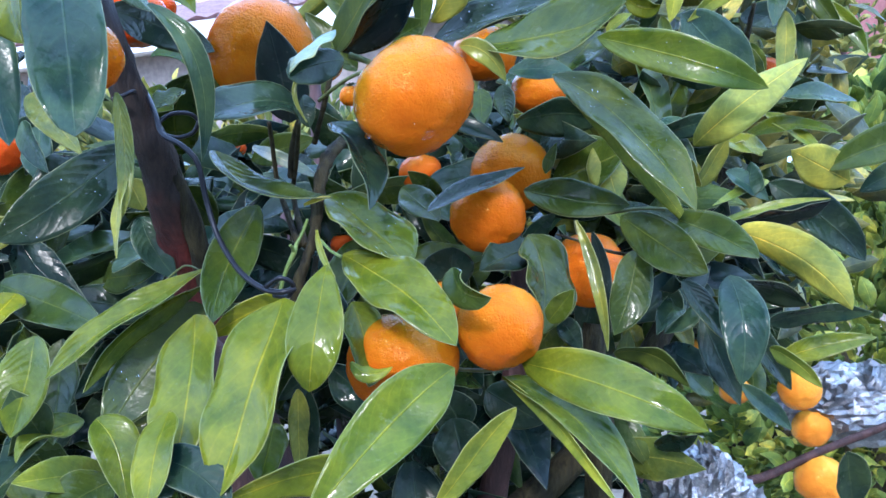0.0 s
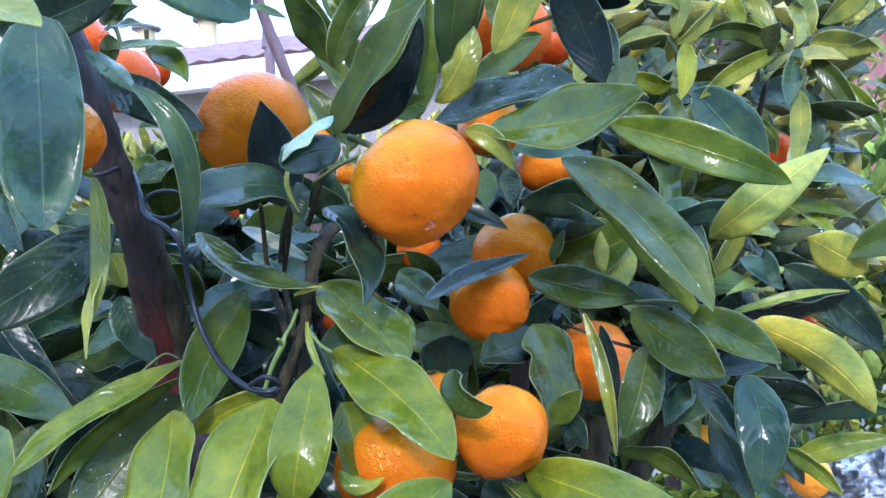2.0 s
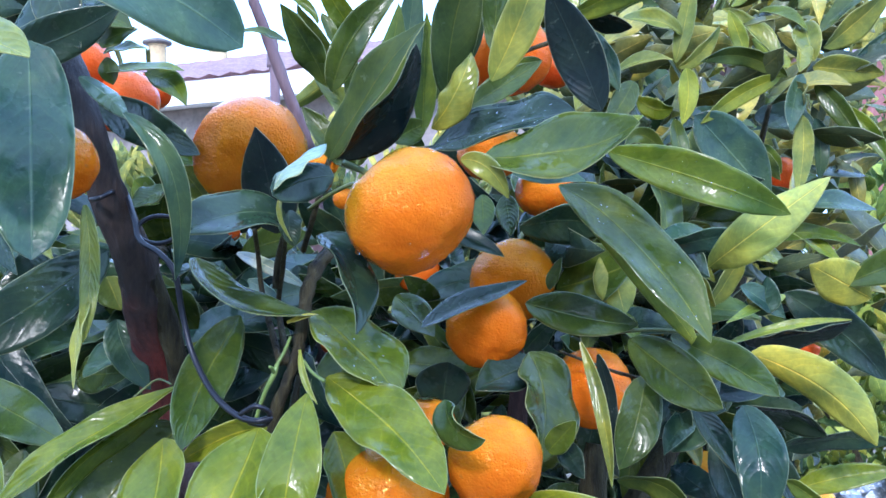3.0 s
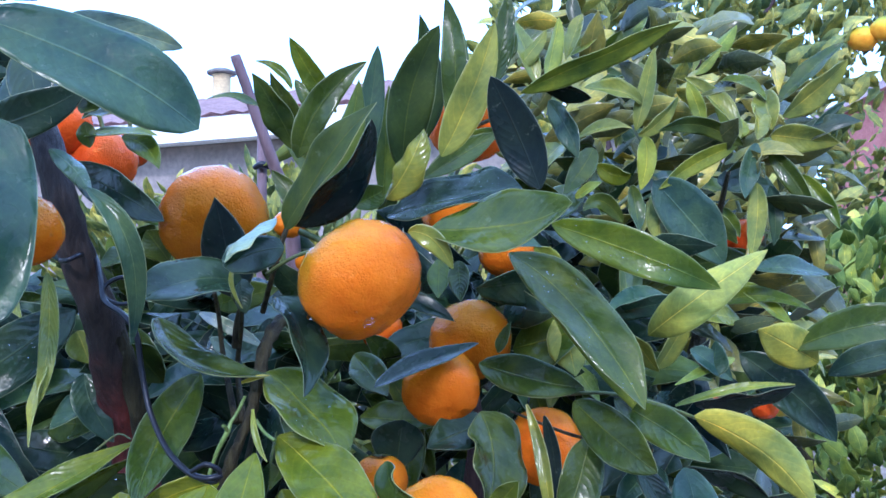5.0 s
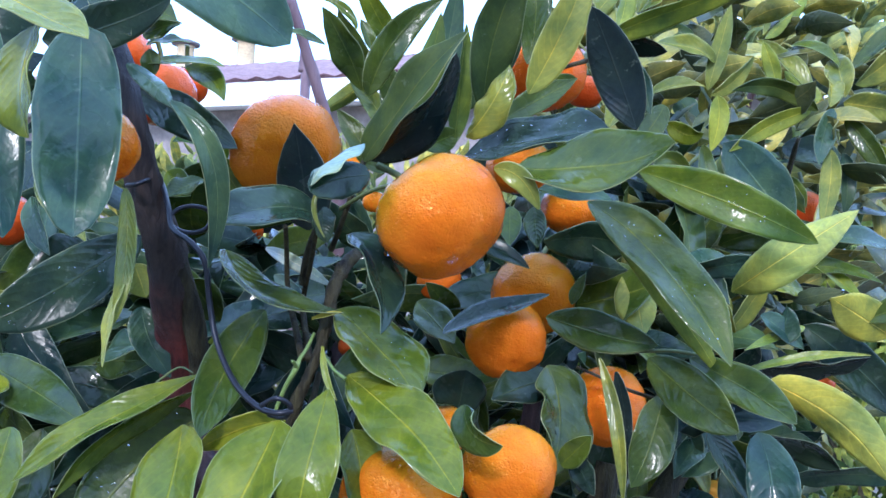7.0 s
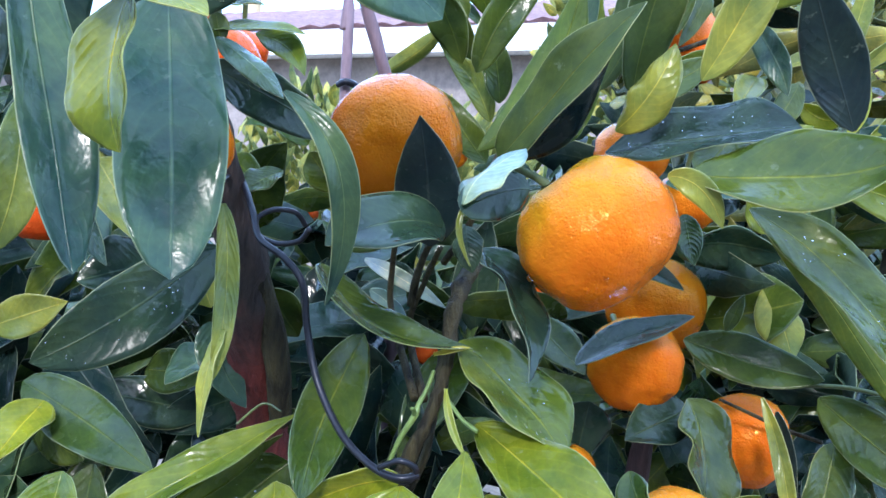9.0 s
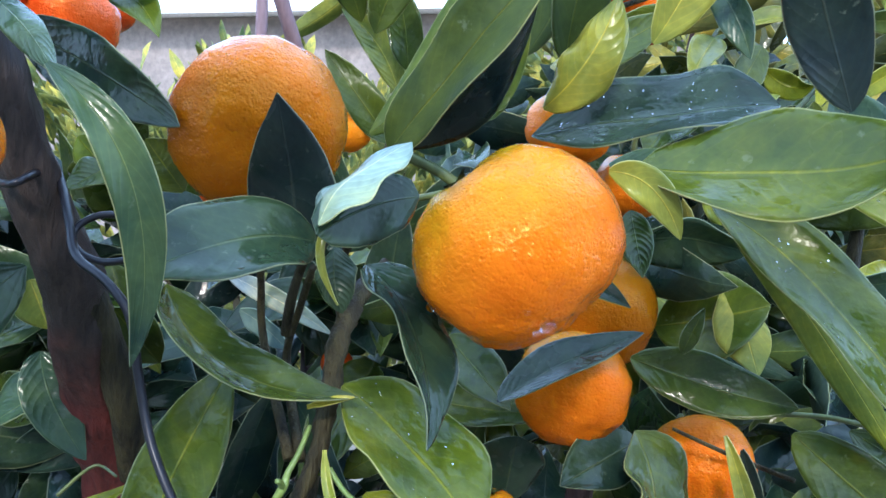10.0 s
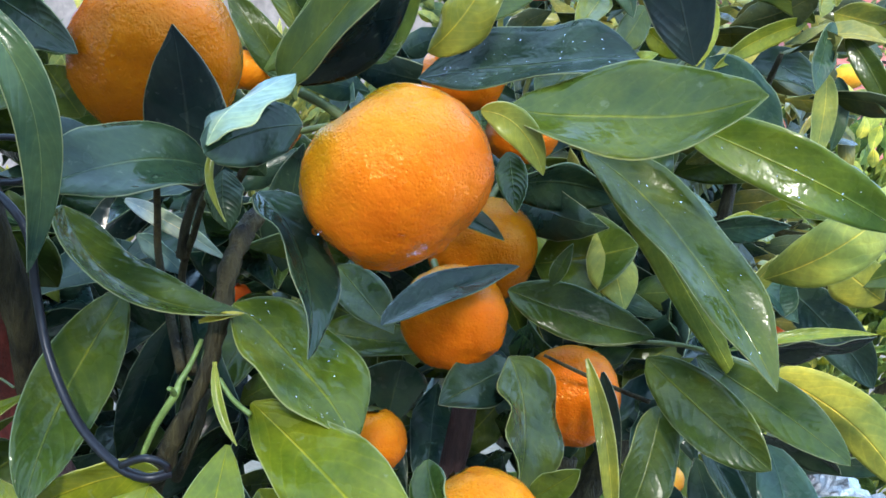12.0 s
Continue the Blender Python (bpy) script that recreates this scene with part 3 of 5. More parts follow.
# fruit stalks and shoots
limb("shoot", [(-0.051, 0.570, 1.475), (-0.031, 0.550, 1.484), (-0.008, 0.540, 1.490)], [0.0012, 0.0011, 0.0013], M_SHOOT, tree, "", 8)
limb("shoot", [(0.0576, 0.6880, 1.5777), (0.0688, 0.6880, 1.5821), (0.0808, 0.6880, 1.5869), (0.0956, 0.6880, 1.5917)], [0.0012, 0.0014, 0.0015, 0.0017], M_TWIG, tree, "", 8)
limb("shoot", [(-0.060, 0.600, 1.453), (-0.048, 0.570, 1.473), (-0.040, 0.565, 1.497), (-0.034, 0.570, 1.513)], [0.0018, 0.0016, 0.0016, 0.0012], M_TWIG, tree, "", 8)
limb("shoot", [(-0.068, 0.570, 1.391), (-0.084, 0.600, 1.427), (-0.084, 0.590, 1.450), (-0.081, 0.570, 1.464)], [0.0022, 0.0016, 0.0014, 0.0013], M_TWIG, tree, "", 8)
limb("shoot", [(-0.064, 0.570, 1.391), (-0.075, 0.600, 1.420), (-0.068, 0.580, 1.443), (-0.060, 0.550, 1.461)], [0.0022, 0.0016, 0.0014, 0.0013], M_TWIG, tree, "", 8)
limb("shoot", [(0.0919, 0.657, 1.3862), (0.1088, 0.652, 1.3800), (0.1271, 0.655, 1.3727), (0.1420, 0.640, 1.3700)], [0.0008, 0.0010, 0.0012, 0.0012], M_TWIG, tree, "", 8)
limb("shoot", [(0.125, 0.640, 1.399), (0.150, 0.630, 1.401), (0.181, 0.630, 1.395), (0.217, 0.670, 1.380)], [0.0012, 0.0012, 0.0012, 0.0012], M_SHOOT, tree, "", 8)
limb("shoot", [(0.003, 0.600, 1.310), (0.035, 0.570, 1.312), (0.051, 0.560, 1.315)], [0.0012, 0.0012, 0.0012], M_SHOOT, tree, "", 8)
limb("shoot", [(0.187, 0.820, 1.534), (0.223, 0.840, 1.572), (0.212, 0.860, 1.615)], [0.0018, 0.0018, 0.0012], M_SHOOT, tree, "", 8)
limb("shoot", [(0.065, 0.720, 1.563), (0.081, 0.740, 1.593), (0.111, 0.780, 1.626)], [0.0015, 0.0015, 0.0012], M_SHOOT, tree, "", 8)
limb("shoot", [(-0.130, 0.575, 1.380), (-0.140, 0.580, 1.382), (-0.149, 0.570, 1.374)], [0.0005, 0.0006, 0.0007], M_SHOOT, tree, "", 8)

limb("shoot", [(-0.074, 0.590, 1.432), (-0.072, 0.585, 1.445), (-0.068, 0.580, 1.458), (-0.063, 0.570, 1.466)], [0.0022, 0.0019, 0.0016, 0.0013], M_TWIG, tree, "", 8)
limb("shoot", [(-0.059, 0.575, 1.384), (-0.062, 0.570, 1.366), (-0.069, 0.575, 1.347)], [0.0016, 0.0020, 0.0022], M_TWIG, tree, "", 8)

limb("shoot", [(-0.0771, 0.5500, 1.3648), (-0.0722, 0.5480, 1.3778), (-0.0662, 0.5460, 1.3889), (-0.0651, 0.5480, 1.3932), (-0.0622, 0.5520, 1.3991), (-0.0598, 0.5580, 1.4066)], [0.0010, 0.0012, 0.0015, 0.0011, 0.0010, 0.0009], M_GREEN, tree, "pale green knobbly shoot", 8)
limb("shoot", [(-0.0662, 0.5460, 1.3889), (-0.0666, 0.5420, 1.3920), (-0.0674, 0.5400, 1.3930)], [0.0012, 0.0010, 0.0008], M_GREEN, tree, "", 8)
limb("shoot", [(-0.0517, 0.5500, 1.3946), (-0.0460, 0.5450, 1.3889), (-0.0391, 0.5400, 1.3852)], [0.0010, 0.0009, 0.0010], M_GREEN, tree, "", 8)

# ---- leaves of the tree, each from stalk to tip ----
# broad leaves: stalk, point on the mid-rib, tip, width, tint, turn, fold
blade((-0.2858, 0.6400, 1.3721), (-0.2376, 0.6100, 1.3603), (-0.1901, 0.5800, 1.3459), 0.0316, DARK, -29, 12)
blade((-0.1214, 0.5650, 1.3809), (-0.1595, 0.5350, 1.3591), (-0.2062, 0.5300, 1.3255), 0.0226, FRESH, 46, 20, peak=0.58)
blade((-0.1289, 0.5750, 1.3695), (-0.1616, 0.5500, 1.3490), (-0.1848, 0.5300, 1.3179), 0.0164, MID, -54, 20)
blade((-0.1244, 0.5750, 1.3566), (-0.1543, 0.5600, 1.3284), (-0.1770, 0.5350, 1.2910), 0.0435, DARK, 1, 10, drops=16)
blade((-0.1245, 0.5450, 1.3562), (-0.1209, 0.5150, 1.3199), (-0.1261, 0.4900, 1.2792), 0.0434, FRESH, 20, 12)
blade((-0.0681, 0.5200, 1.3658), (-0.0799, 0.4870, 1.3241), (-0.0955, 0.4650, 1.2762), 0.0531, FRESH, 36, 12)
blade((-0.0436, 0.5150, 1.3826), (-0.0470, 0.4870, 1.3511), (-0.0513, 0.4850, 1.3221), 0.0287, FRESH, -5, 16, peak=0.52)
blade((-0.0399, 0.5530, 1.3856), (-0.0043, 0.5130, 1.3668), (0.0229, 0.4830, 1.3421), 0.0353, FRESH, -36, 13, peak=0.48)
blade((-0.0343, 0.5350, 1.3603), (-0.0269, 0.5300, 1.3372), (-0.0252, 0.5150, 1.3170), 0.0305, MID, -45, 14)
blade((-0.0330, 0.5120, 1.3315), (-0.0240, 0.5080, 1.3253), (-0.0117, 0.5120, 1.3275), 0.0094, LIME, -34, -20)
blade((-0.0517, 0.4500, 1.2662), (-0.0110, 0.4750, 1.3063), (0.0213, 0.4950, 1.3289), 0.0343, FRESH, -12, 12, peak=0.55)
blade((-0.0176, 0.5000, 1.2785), (-0.0558, 0.4850, 1.2800), (-0.0950, 0.4750, 1.2714), 0.0252, FRESH, -25, 14)
blade((0.0080, 0.5000, 1.2551), (0.0323, 0.5000, 1.2852), (0.0519, 0.5000, 1.3060), 0.0174, LIME, 12, 20)
blade((0.0592, 0.5550, 1.3181), (0.1048, 0.5120, 1.3100), (0.1490, 0.5000, 1.2890), 0.0320, FRESH, -20, 12)
blade((0.0490, 0.5700, 1.3074), (0.0884, 0.5300, 1.2866), (0.1115, 0.4900, 1.2542), 0.0295, MID, -57, 16)
blade((0.0479, 0.5680, 1.3082), (0.0785, 0.5250, 1.2830), (0.0990, 0.4820, 1.2590), 0.0089, LIME, 28, 20)
blade((-0.1788, 0.5300, 1.3029), (-0.1640, 0.5200, 1.2868), (-0.1570, 0.5100, 1.2588), 0.0270, MID, -44, 14)
blade((-0.2316, 0.5750, 1.3447), (-0.2346, 0.5650, 1.3177), (-0.2437, 0.5600, 1.2872), 0.0376, FRESH, 12, 14)
blade((-0.0961, 0.5950, 1.4159), (-0.1070, 0.5550, 1.3821), (-0.1103, 0.5300, 1.3533), 0.0282, MOSS, -19, 14)
blade((-0.0702, 0.5450, 1.3616), (-0.0922, 0.5450, 1.3563), (-0.1189, 0.5500, 1.3422), 0.0180, FRESH, -18, 14)
blade((-0.1551, 0.4700, 1.5454), (-0.1426, 0.4460, 1.4927), (-0.1342, 0.4280, 1.4492), 0.0360, BLUE_SHEEN, -19, 8, blunt=0.42)
blade((-0.2016, 0.4600, 1.5582), (-0.1841, 0.4500, 1.4948), (-0.1692, 0.4400, 1.4479), 0.0260, BLUE_SHEEN, -49, 20, blunt=0.5)
blade((-0.1418, 0.4050, 1.5274), (-0.1434, 0.4000, 1.5033), (-0.1397, 0.4000, 1.4842), 0.0317, FRESH, 37, 16)
blade((-0.1637, 0.4000, 1.5402), (-0.1371, 0.3950, 1.5297), (-0.1149, 0.3900, 1.5191), 0.0232, OLIVE, -49, 16)
blade((-0.2414, 0.5400, 1.5143), (-0.2377, 0.5300, 1.4758), (-0.2468, 0.5300, 1.4474), 0.0217, OLIVE, -35, 18)
blade((-0.1620, 0.5700, 1.4548), (-0.1911, 0.5350, 1.4243), (-0.2222, 0.5200, 1.4046), 0.0334, DEEP_SHADE, -11, 12, drops=14)
blade((-0.1503, 0.5100, 1.5377), (-0.1340, 0.5000, 1.5273), (-0.1156, 0.4800, 1.5117), 0.0109, BLUE_SHEEN, -25, -25)
blade((-0.1131, 0.4700, 1.5127), (-0.0910, 0.4680, 1.4824), (-0.0975, 0.4870, 1.4391), 0.0120, BLUE_SHEEN, -27, 20)
blade((-0.1819, 0.6000, 1.5416), (-0.1423, 0.5800, 1.5241), (-0.1075, 0.5600, 1.5049), 0.0247, DEEP_SHADE, 7, 14)
blade((-0.0644, 0.5500, 1.4615), (-0.0670, 0.5400, 1.4906), (-0.0710, 0.5330, 1.5151), 0.0298, INK_SHADE, -6, 8, peak=0.36, blunt=0.9)
blade((-0.0583, 0.5450, 1.4695), (-0.0793, 0.5200, 1.4707), (-0.1019, 0.5050, 1.4600), 0.0351, DEEP_SHADE, 44, 12, peak=0.5)
blade((-0.0261, 0.4980, 1.4861), (-0.0383, 0.4870, 1.4831), (-0.0503, 0.4780, 1.4758), 0.0180, DEEP_SHADE, 2, -10, blunt=0.35, peak=0.5)
# pale strip along the rolled edge; sky glare is put into its tint
blade((-0.0495, 0.4760, 1.4782), (-0.0430, 0.4820, 1.4895), (-0.0285, 0.4920, 1.5001), 0.0200, GREY_GLARE, -62, -12, blunt=0.5)
blade((-0.0538, 0.5520, 1.4002), (-0.0503, 0.5450, 1.3859), (-0.0431, 0.5400, 1.3738), 0.0040, LIME, -1, 20)
blade((-0.0486, 0.5050, 1.4708), (-0.0477, 0.5000, 1.4627), (-0.0452, 0.5000, 1.4537), 0.0128, DEEP_SHADE, 16, -18)
blade((-0.0481, 0.4970, 1.4796), (-0.0512, 0.4940, 1.4699), (-0.0462, 0.4970, 1.4562), 0.0024, OLIVE, -7, 14)
blade((-0.0438, 0.5650, 1.4613), (-0.0250, 0.5450, 1.4402), (-0.0203, 0.5220, 1.4104), 0.0290, DEEP_SHADE, -60, 16, peak=0.4)
blade((-0.1165, 0.5800, 1.4496), (-0.0862, 0.5550, 1.4250), (-0.0437, 0.5520, 1.4186), 0.0280, DARK, -69, 18, peak=0.38)
blade((-0.0600, 0.5505, 1.4148), (-0.0520, 0.5500, 1.4175), (-0.0446, 0.5505, 1.4189), 0.0029, YELLOW, -29, 12)
blade((-0.0501, 0.5650, 1.4192), (-0.0234, 0.5550, 1.4000), (-0.0024, 0.5400, 1.3763), 0.0497, MID, -60, 10, peak=0.5, drops=18)
blade((0.0077, 0.6050, 1.4067), (0.0390, 0.6280, 1.4200), (0.0712, 0.6380, 1.4319), 0.0220, DEEP_SHADE, -60, 14)
blade((0.0715, 0.6600, 1.4172), (0.1054, 0.6460, 1.4080), (0.1376, 0.6310, 1.4039), 0.0269, DARK, -18, 12)
blade((0.0325, 0.5400, 1.4970), (0.0461, 0.5380, 1.4921), (0.0564, 0.5400, 1.4766), 0.0122, OLIVE, 10, 12)
blade((0.0701, 0.6900, 1.4674), (0.1062, 0.7000, 1.4709), (0.1323, 0.6900, 1.4656), 0.0368, BLUE_SHEEN, 47, 12)
blade((0.0972, 0.7200, 1.4239), (0.1209, 0.7050, 1.4308), (0.1454, 0.6900, 1.4409), 0.0495, MOSS, -32, 12, peak=0.5)
blade((0.0904, 0.6200, 1.4890), (0.1301, 0.5850, 1.4517), (0.1611, 0.5560, 1.3999), 0.0388, MOSS, -28, 16, peak=0.5, drops=18)
blade((0.0437, 0.5500, 1.4992), (0.0841, 0.5320, 1.4985), (0.1160, 0.5000, 1.5077), 0.0436, MOSS, -44, 14, peak=0.47, blunt=0.55)
blade((0.0150, 0.6050, 1.5111), (0.0575, 0.5770, 1.5190), (0.0957, 0.5680, 1.5234), 0.0482, DEEP_SHADE, -54, 16, peak=0.52, drops=24)
blade((0.0162, 0.5850, 1.5198), (0.0298, 0.5750, 1.5367), (0.0391, 0.5750, 1.5592), 0.0230, OLIVE, -24, -24)
blade((-0.0372, 0.5550, 1.5000), (-0.0134, 0.5350, 1.5312), (0.0167, 0.5250, 1.5641), 0.0279, DARK, -38, 18, under=True)
blade((-0.0364, 0.5750, 1.5031), (-0.0066, 0.5750, 1.5320), (0.0091, 0.5700, 1.5641), 0.0421, INK_SHADE, 71, 14)
blade((0.1134, 0.5800, 1.5038), (0.1590, 0.5540, 1.4844), (0.2016, 0.5500, 1.4659), 0.0250, MID, 5, 14, drops=12)
blade((0.1723, 0.6000, 1.4387), (0.1961, 0.5750, 1.4614), (0.2502, 0.6200, 1.4905), 0.0258, YELLOW, -21, -14, under=True)
blade((0.1670, 0.6900, 1.4498), (0.1881, 0.6700, 1.4559), (0.2151, 0.6640, 1.4593), 0.0186, BLUE_SHEEN, 33, 16)
blade((0.1290, 0.6150, 1.3972), (0.1514, 0.5880, 1.3774), (0.1701, 0.5690, 1.3633), 0.0292, DARK, 9, 12)
blade((0.1547, 0.6200, 1.3982), (0.1788, 0.5800, 1.3840), (0.1954, 0.5550, 1.3717), 0.0237, DARK, -15, 14)
blade((0.2148, 0.6650, 1.3819), (0.2556, 0.6500, 1.3602), (0.2839, 0.6430, 1.3264), 0.0325, YELLOW, 28, -22, under=True)
blade((0.1381, 0.6150, 1.3756), (0.1301, 0.6030, 1.3500), (0.1182, 0.5950, 1.3253), 0.0275, DARK, -4, 13)
blade((0.0998, 0.6100, 1.3963), (0.1098, 0.5970, 1.3579), (0.1133, 0.5900, 1.3164), 0.0092, OLIVE, 22, 25)
blade((0.1115, 0.6220, 1.3878), (0.1173, 0.6180, 1.3594), (0.1185, 0.6120, 1.3231), 0.0100, INK_SHADE, 23, 14)
blade((0.0719, 0.6450, 1.3873), (0.0804, 0.6320, 1.3563), (0.0719, 0.6100, 1.3258), 0.0510, DARK, -46, 13)
blade((0.0166, 0.6550, 1.3476), (0.0190, 0.6520, 1.3670), (0.0215, 0.6500, 1.3812), 0.0359, DEEP_SHADE, 13, -10, peak=0.5, blunt=0.7)
blade((0.0224, 0.5250, 1.3771), (0.0282, 0.5100, 1.3653), (0.0416, 0.4950, 1.3636), 0.0180, DARK, 25, 20)
blade((0.2126, 0.7100, 1.3834), (0.2519, 0.7050, 1.3954), (0.2943, 0.7000, 1.3997), 0.0080, LIME, -42, 20)
blade((0.2259, 0.7150, 1.3866), (0.2612, 0.7100, 1.3885), (0.2952, 0.7020, 1.3984), 0.0298, INK_SHADE, 55, 16)
blade((0.1994, 0.6300, 1.3546), (0.2007, 0.6060, 1.3251), (0.1959, 0.6000, 1.2894), 0.0301, BLUE_SHEEN, 9, 14)
blade((0.2915, 0.8200, 1.4133), (0.3342, 0.8100, 1.3794), (0.3621, 0.8000, 1.3438), 0.0381, DEEP_SHADE, 1, 14)
blade((-0.1499, 0.4400, 1.5847), (-0.0992, 0.4550, 1.5655), (-0.0606, 0.4700, 1.5400), 0.0431, BLUE_SHEEN, -26, 10, blunt=0.5, peak=0.5)
blade((-0.1467, 0.5200, 1.6107), (-0.1157, 0.5300, 1.6042), (-0.0915, 0.5400, 1.5982), 0.0172, GREY_GLARE, 26, 8, under=True)
blade((-0.1883, 0.5000, 1.5455), (-0.1561, 0.5000, 1.5532), (-0.1258, 0.5000, 1.5687), 0.0230, DEEP_SHADE, 14, 12)
blade((0.0525, 0.6600, 1.5806), (0.0563, 0.6600, 1.6194), (0.0496, 0.6600, 1.6663), 0.0200, DARK, -8, 14)
blade((0.0810, 0.7000, 1.6145), (0.0892, 0.7000, 1.6434), (0.0950, 0.7000, 1.6850), 0.0186, DARK, 2, 14)
blade((0.0863, 0.6850, 1.5782), (0.0673, 0.6800, 1.5696), (0.0438, 0.6750, 1.5572), 0.0143, MOSS, -19, 12)
blade((0.0776, 0.6900, 1.6167), (0.0728, 0.6850, 1.6024), (0.0617, 0.6800, 1.5804), 0.0128, DARK, -24, 12)
blade((-0.0071, 0.6400, 1.5408), (0.0007, 0.6350, 1.5825), (0.0065, 0.6300, 1.6246), 0.0182, BLUE_SHEEN, 9, 14, under=True)
blade((0.0253, 0.6000, 1.5391), (0.0304, 0.5850, 1.5804), (0.0482, 0.5750, 1.6205), 0.0282, DARK, 20, 14, under=True)
blade((0.0495, 0.5650, 1.5416), (0.0663, 0.5600, 1.5753), (0.0803, 0.5600, 1.6170), 0.0219, OLIVE, 13, 14, under=True)
blade((0.1027, 0.5300, 1.5183), (0.0898, 0.5260, 1.5496), (0.0764, 0.5150, 1.5750), 0.0249, INK_SHADE, -15, 10)
blade((0.2203, 0.8120, 1.5582), (0.2522, 0.8150, 1.5241), (0.2800, 0.8200, 1.4877), 0.0483, BLUE_SHEEN, -8, 12)
blade((0.2120, 0.6900, 1.3427), (0.2395, 0.6800, 1.3400), (0.2646, 0.6700, 1.3272), 0.0351, DEEP_SHADE, 58, 14)
blade((0.1740, 0.6500, 1.3507), (0.1864, 0.6400, 1.3311), (0.1962, 0.6300, 1.3120), 0.0189, DEEP_SHADE, -25, 16)
blade((0.2358, 0.7200, 1.4035), (0.2428, 0.7200, 1.4153), (0.2448, 0.7200, 1.4295), 0.0212, BLUE_SHEEN, -52, -20)
blade((0.1917, 0.6700, 1.4132), (0.2016, 0.6650, 1.4299), (0.2109, 0.6600, 1.4456), 0.0184, OLIVE, 31, 16, under=True)
blade((0.1634, 0.6400, 1.4417), (0.1761, 0.6400, 1.4267), (0.1865, 0.6400, 1.4136), 0.0187, OLIVE, 53, 16, under=True)
blade((0.1292, 0.6700, 1.2999), (0.1555, 0.6650, 1.2984), (0.1789, 0.6600, 1.2757), 0.0234, MOSS, 45, 16, under=True)
blade((0.2378, 0.6700, 1.2985), (0.2507, 0.6600, 1.2906), (0.2655, 0.6500, 1.2735), 0.0153, LIME, 41, 18, under=True)
blade((0.2589, 0.7200, 1.2789), (0.2896, 0.7100, 1.2906), (0.3254, 0.7000, 1.2972), 0.0188, FRESH, -28, 14)
blade((0.2600, 0.7400, 1.3050), (0.2906, 0.7300, 1.3129), (0.3316, 0.7200, 1.3123), 0.0250, BLUE_SHEEN, 40, 14)
blade((-0.1817, 0.6300, 1.4129), (-0.1744, 0.6250, 1.3935), (-0.1580, 0.6200, 1.3709), 0.0219, BLUE_SHEEN, -26, 12)
# two blades coloured pale in place of sky reflected off glossy leaves
blade((-0.0987, 0.6000, 1.4521), (-0.0796, 0.6000, 1.4435), (-0.0579, 0.6000, 1.4309), 0.0086, PALE_GLARE, 3, 12, under=True)
blade((-0.0976, 0.6200, 1.4360), (-0.0871, 0.6200, 1.4292), (-0.0771, 0.6200, 1.4199), 0.0111, GREY_GLARE, 23, 12, under=True)
blade((-0.0428, 0.7000, 1.5098), (-0.0590, 0.7000, 1.5296), (-0.0779, 0.7000, 1.5537), 0.0199, DARK, 12, 16)
blade((-0.0421, 0.7200, 1.5368), (-0.0539, 0.7200, 1.5604), (-0.0728, 0.7200, 1.5777), 0.0173, OLIVE, 10, 18)
blade((-0.0371, 0.7000, 1.5458), (-0.0398, 0.7000, 1.5674), (-0.0453, 0.7000, 1.5887), 0.0181, DARK, 0, 14)
blade((-0.1333, 0.4750, 1.4733), (-0.1282, 0.4670, 1.4428), (-0.1303, 0.4620, 1.4129), 0.0084, OLIVE, -23, 8, blunt=0.5)
blade((-0.1273, 0.4640, 1.4307), (-0.1317, 0.4620, 1.4153), (-0.1329, 0.4600, 1.3947), 0.0068, YELLOW, 33, 10)
blade((0.1040, 0.7200, 1.6138), (0.1655, 0.7300, 1.6437), (0.2288, 0.7400, 1.6727), 0.0244, FRESH, 55, 18, under=True)
blade((0.2079, 0.8200, 1.6031), (0.2163, 0.8200, 1.6372), (0.2244, 0.8200, 1.6744), 0.0158, OLIVE, -13, 18, under=True)
blade((0.2080, 0.8100, 1.5971), (0.2260, 0.8100, 1.6086), (0.2414, 0.8100, 1.6297), 0.0147, OLIVE, 32, 18, under=True)
blade((0.2670, 0.8300, 1.6099), (0.2618, 0.8300, 1.6287), (0.2543, 0.8300, 1.6475), 0.0144, LIME, -17, 18, under=True)
blade((0.3010, 0.8300, 1.5911), (0.2625, 0.8200, 1.6068), (0.2250, 0.8100, 1.6009), 0.0173, MOSS, -31, 18, under=True)
blade((0.2962, 0.8300, 1.5921), (0.2588, 0.8200, 1.5748), (0.2245, 0.8100, 1.5512), 0.0165, FRESH, -13, 18, under=True)
blade((0.2108, 0.8000, 1.5941), (0.2125, 0.8000, 1.5743), (0.2071, 0.8000, 1.5493), 0.0171, LIME, 4, 16, under=True)
blade((0.3100, 0.8200, 1.5911), (0.2985, 0.8100, 1.5663), (0.2924, 0.8000, 1.5421), 0.0181, BLUE_SHEEN, -7, 16)
blade((0.3198, 0.8200, 1.5833), (0.3358, 0.8100, 1.5590), (0.3488, 0.8000, 1.5280), 0.0180, DARK, 33, 16)
blade((0.3564, 0.8500, 1.5687), (0.3728, 0.8400, 1.5439), (0.3814, 0.8300, 1.5188), 0.0153, MID, 23, 16)
blade((0.3596, 0.9000, 1.6302), (0.3927, 0.9000, 1.6558), (0.4216, 0.9000, 1.6836), 0.0306, OLIVE, 35, 18, under=True)
blade((0.3601, 0.9100, 1.6466), (0.3915, 0.9100, 1.6769), (0.4229, 0.9100, 1.7029), 0.0235, DARK, -50, 18)
blade((0.3417, 0.8800, 1.6090), (0.3688, 0.8800, 1.6058), (0.4035, 0.8800, 1.6010), 0.0271, OLIVE, 24, 18)
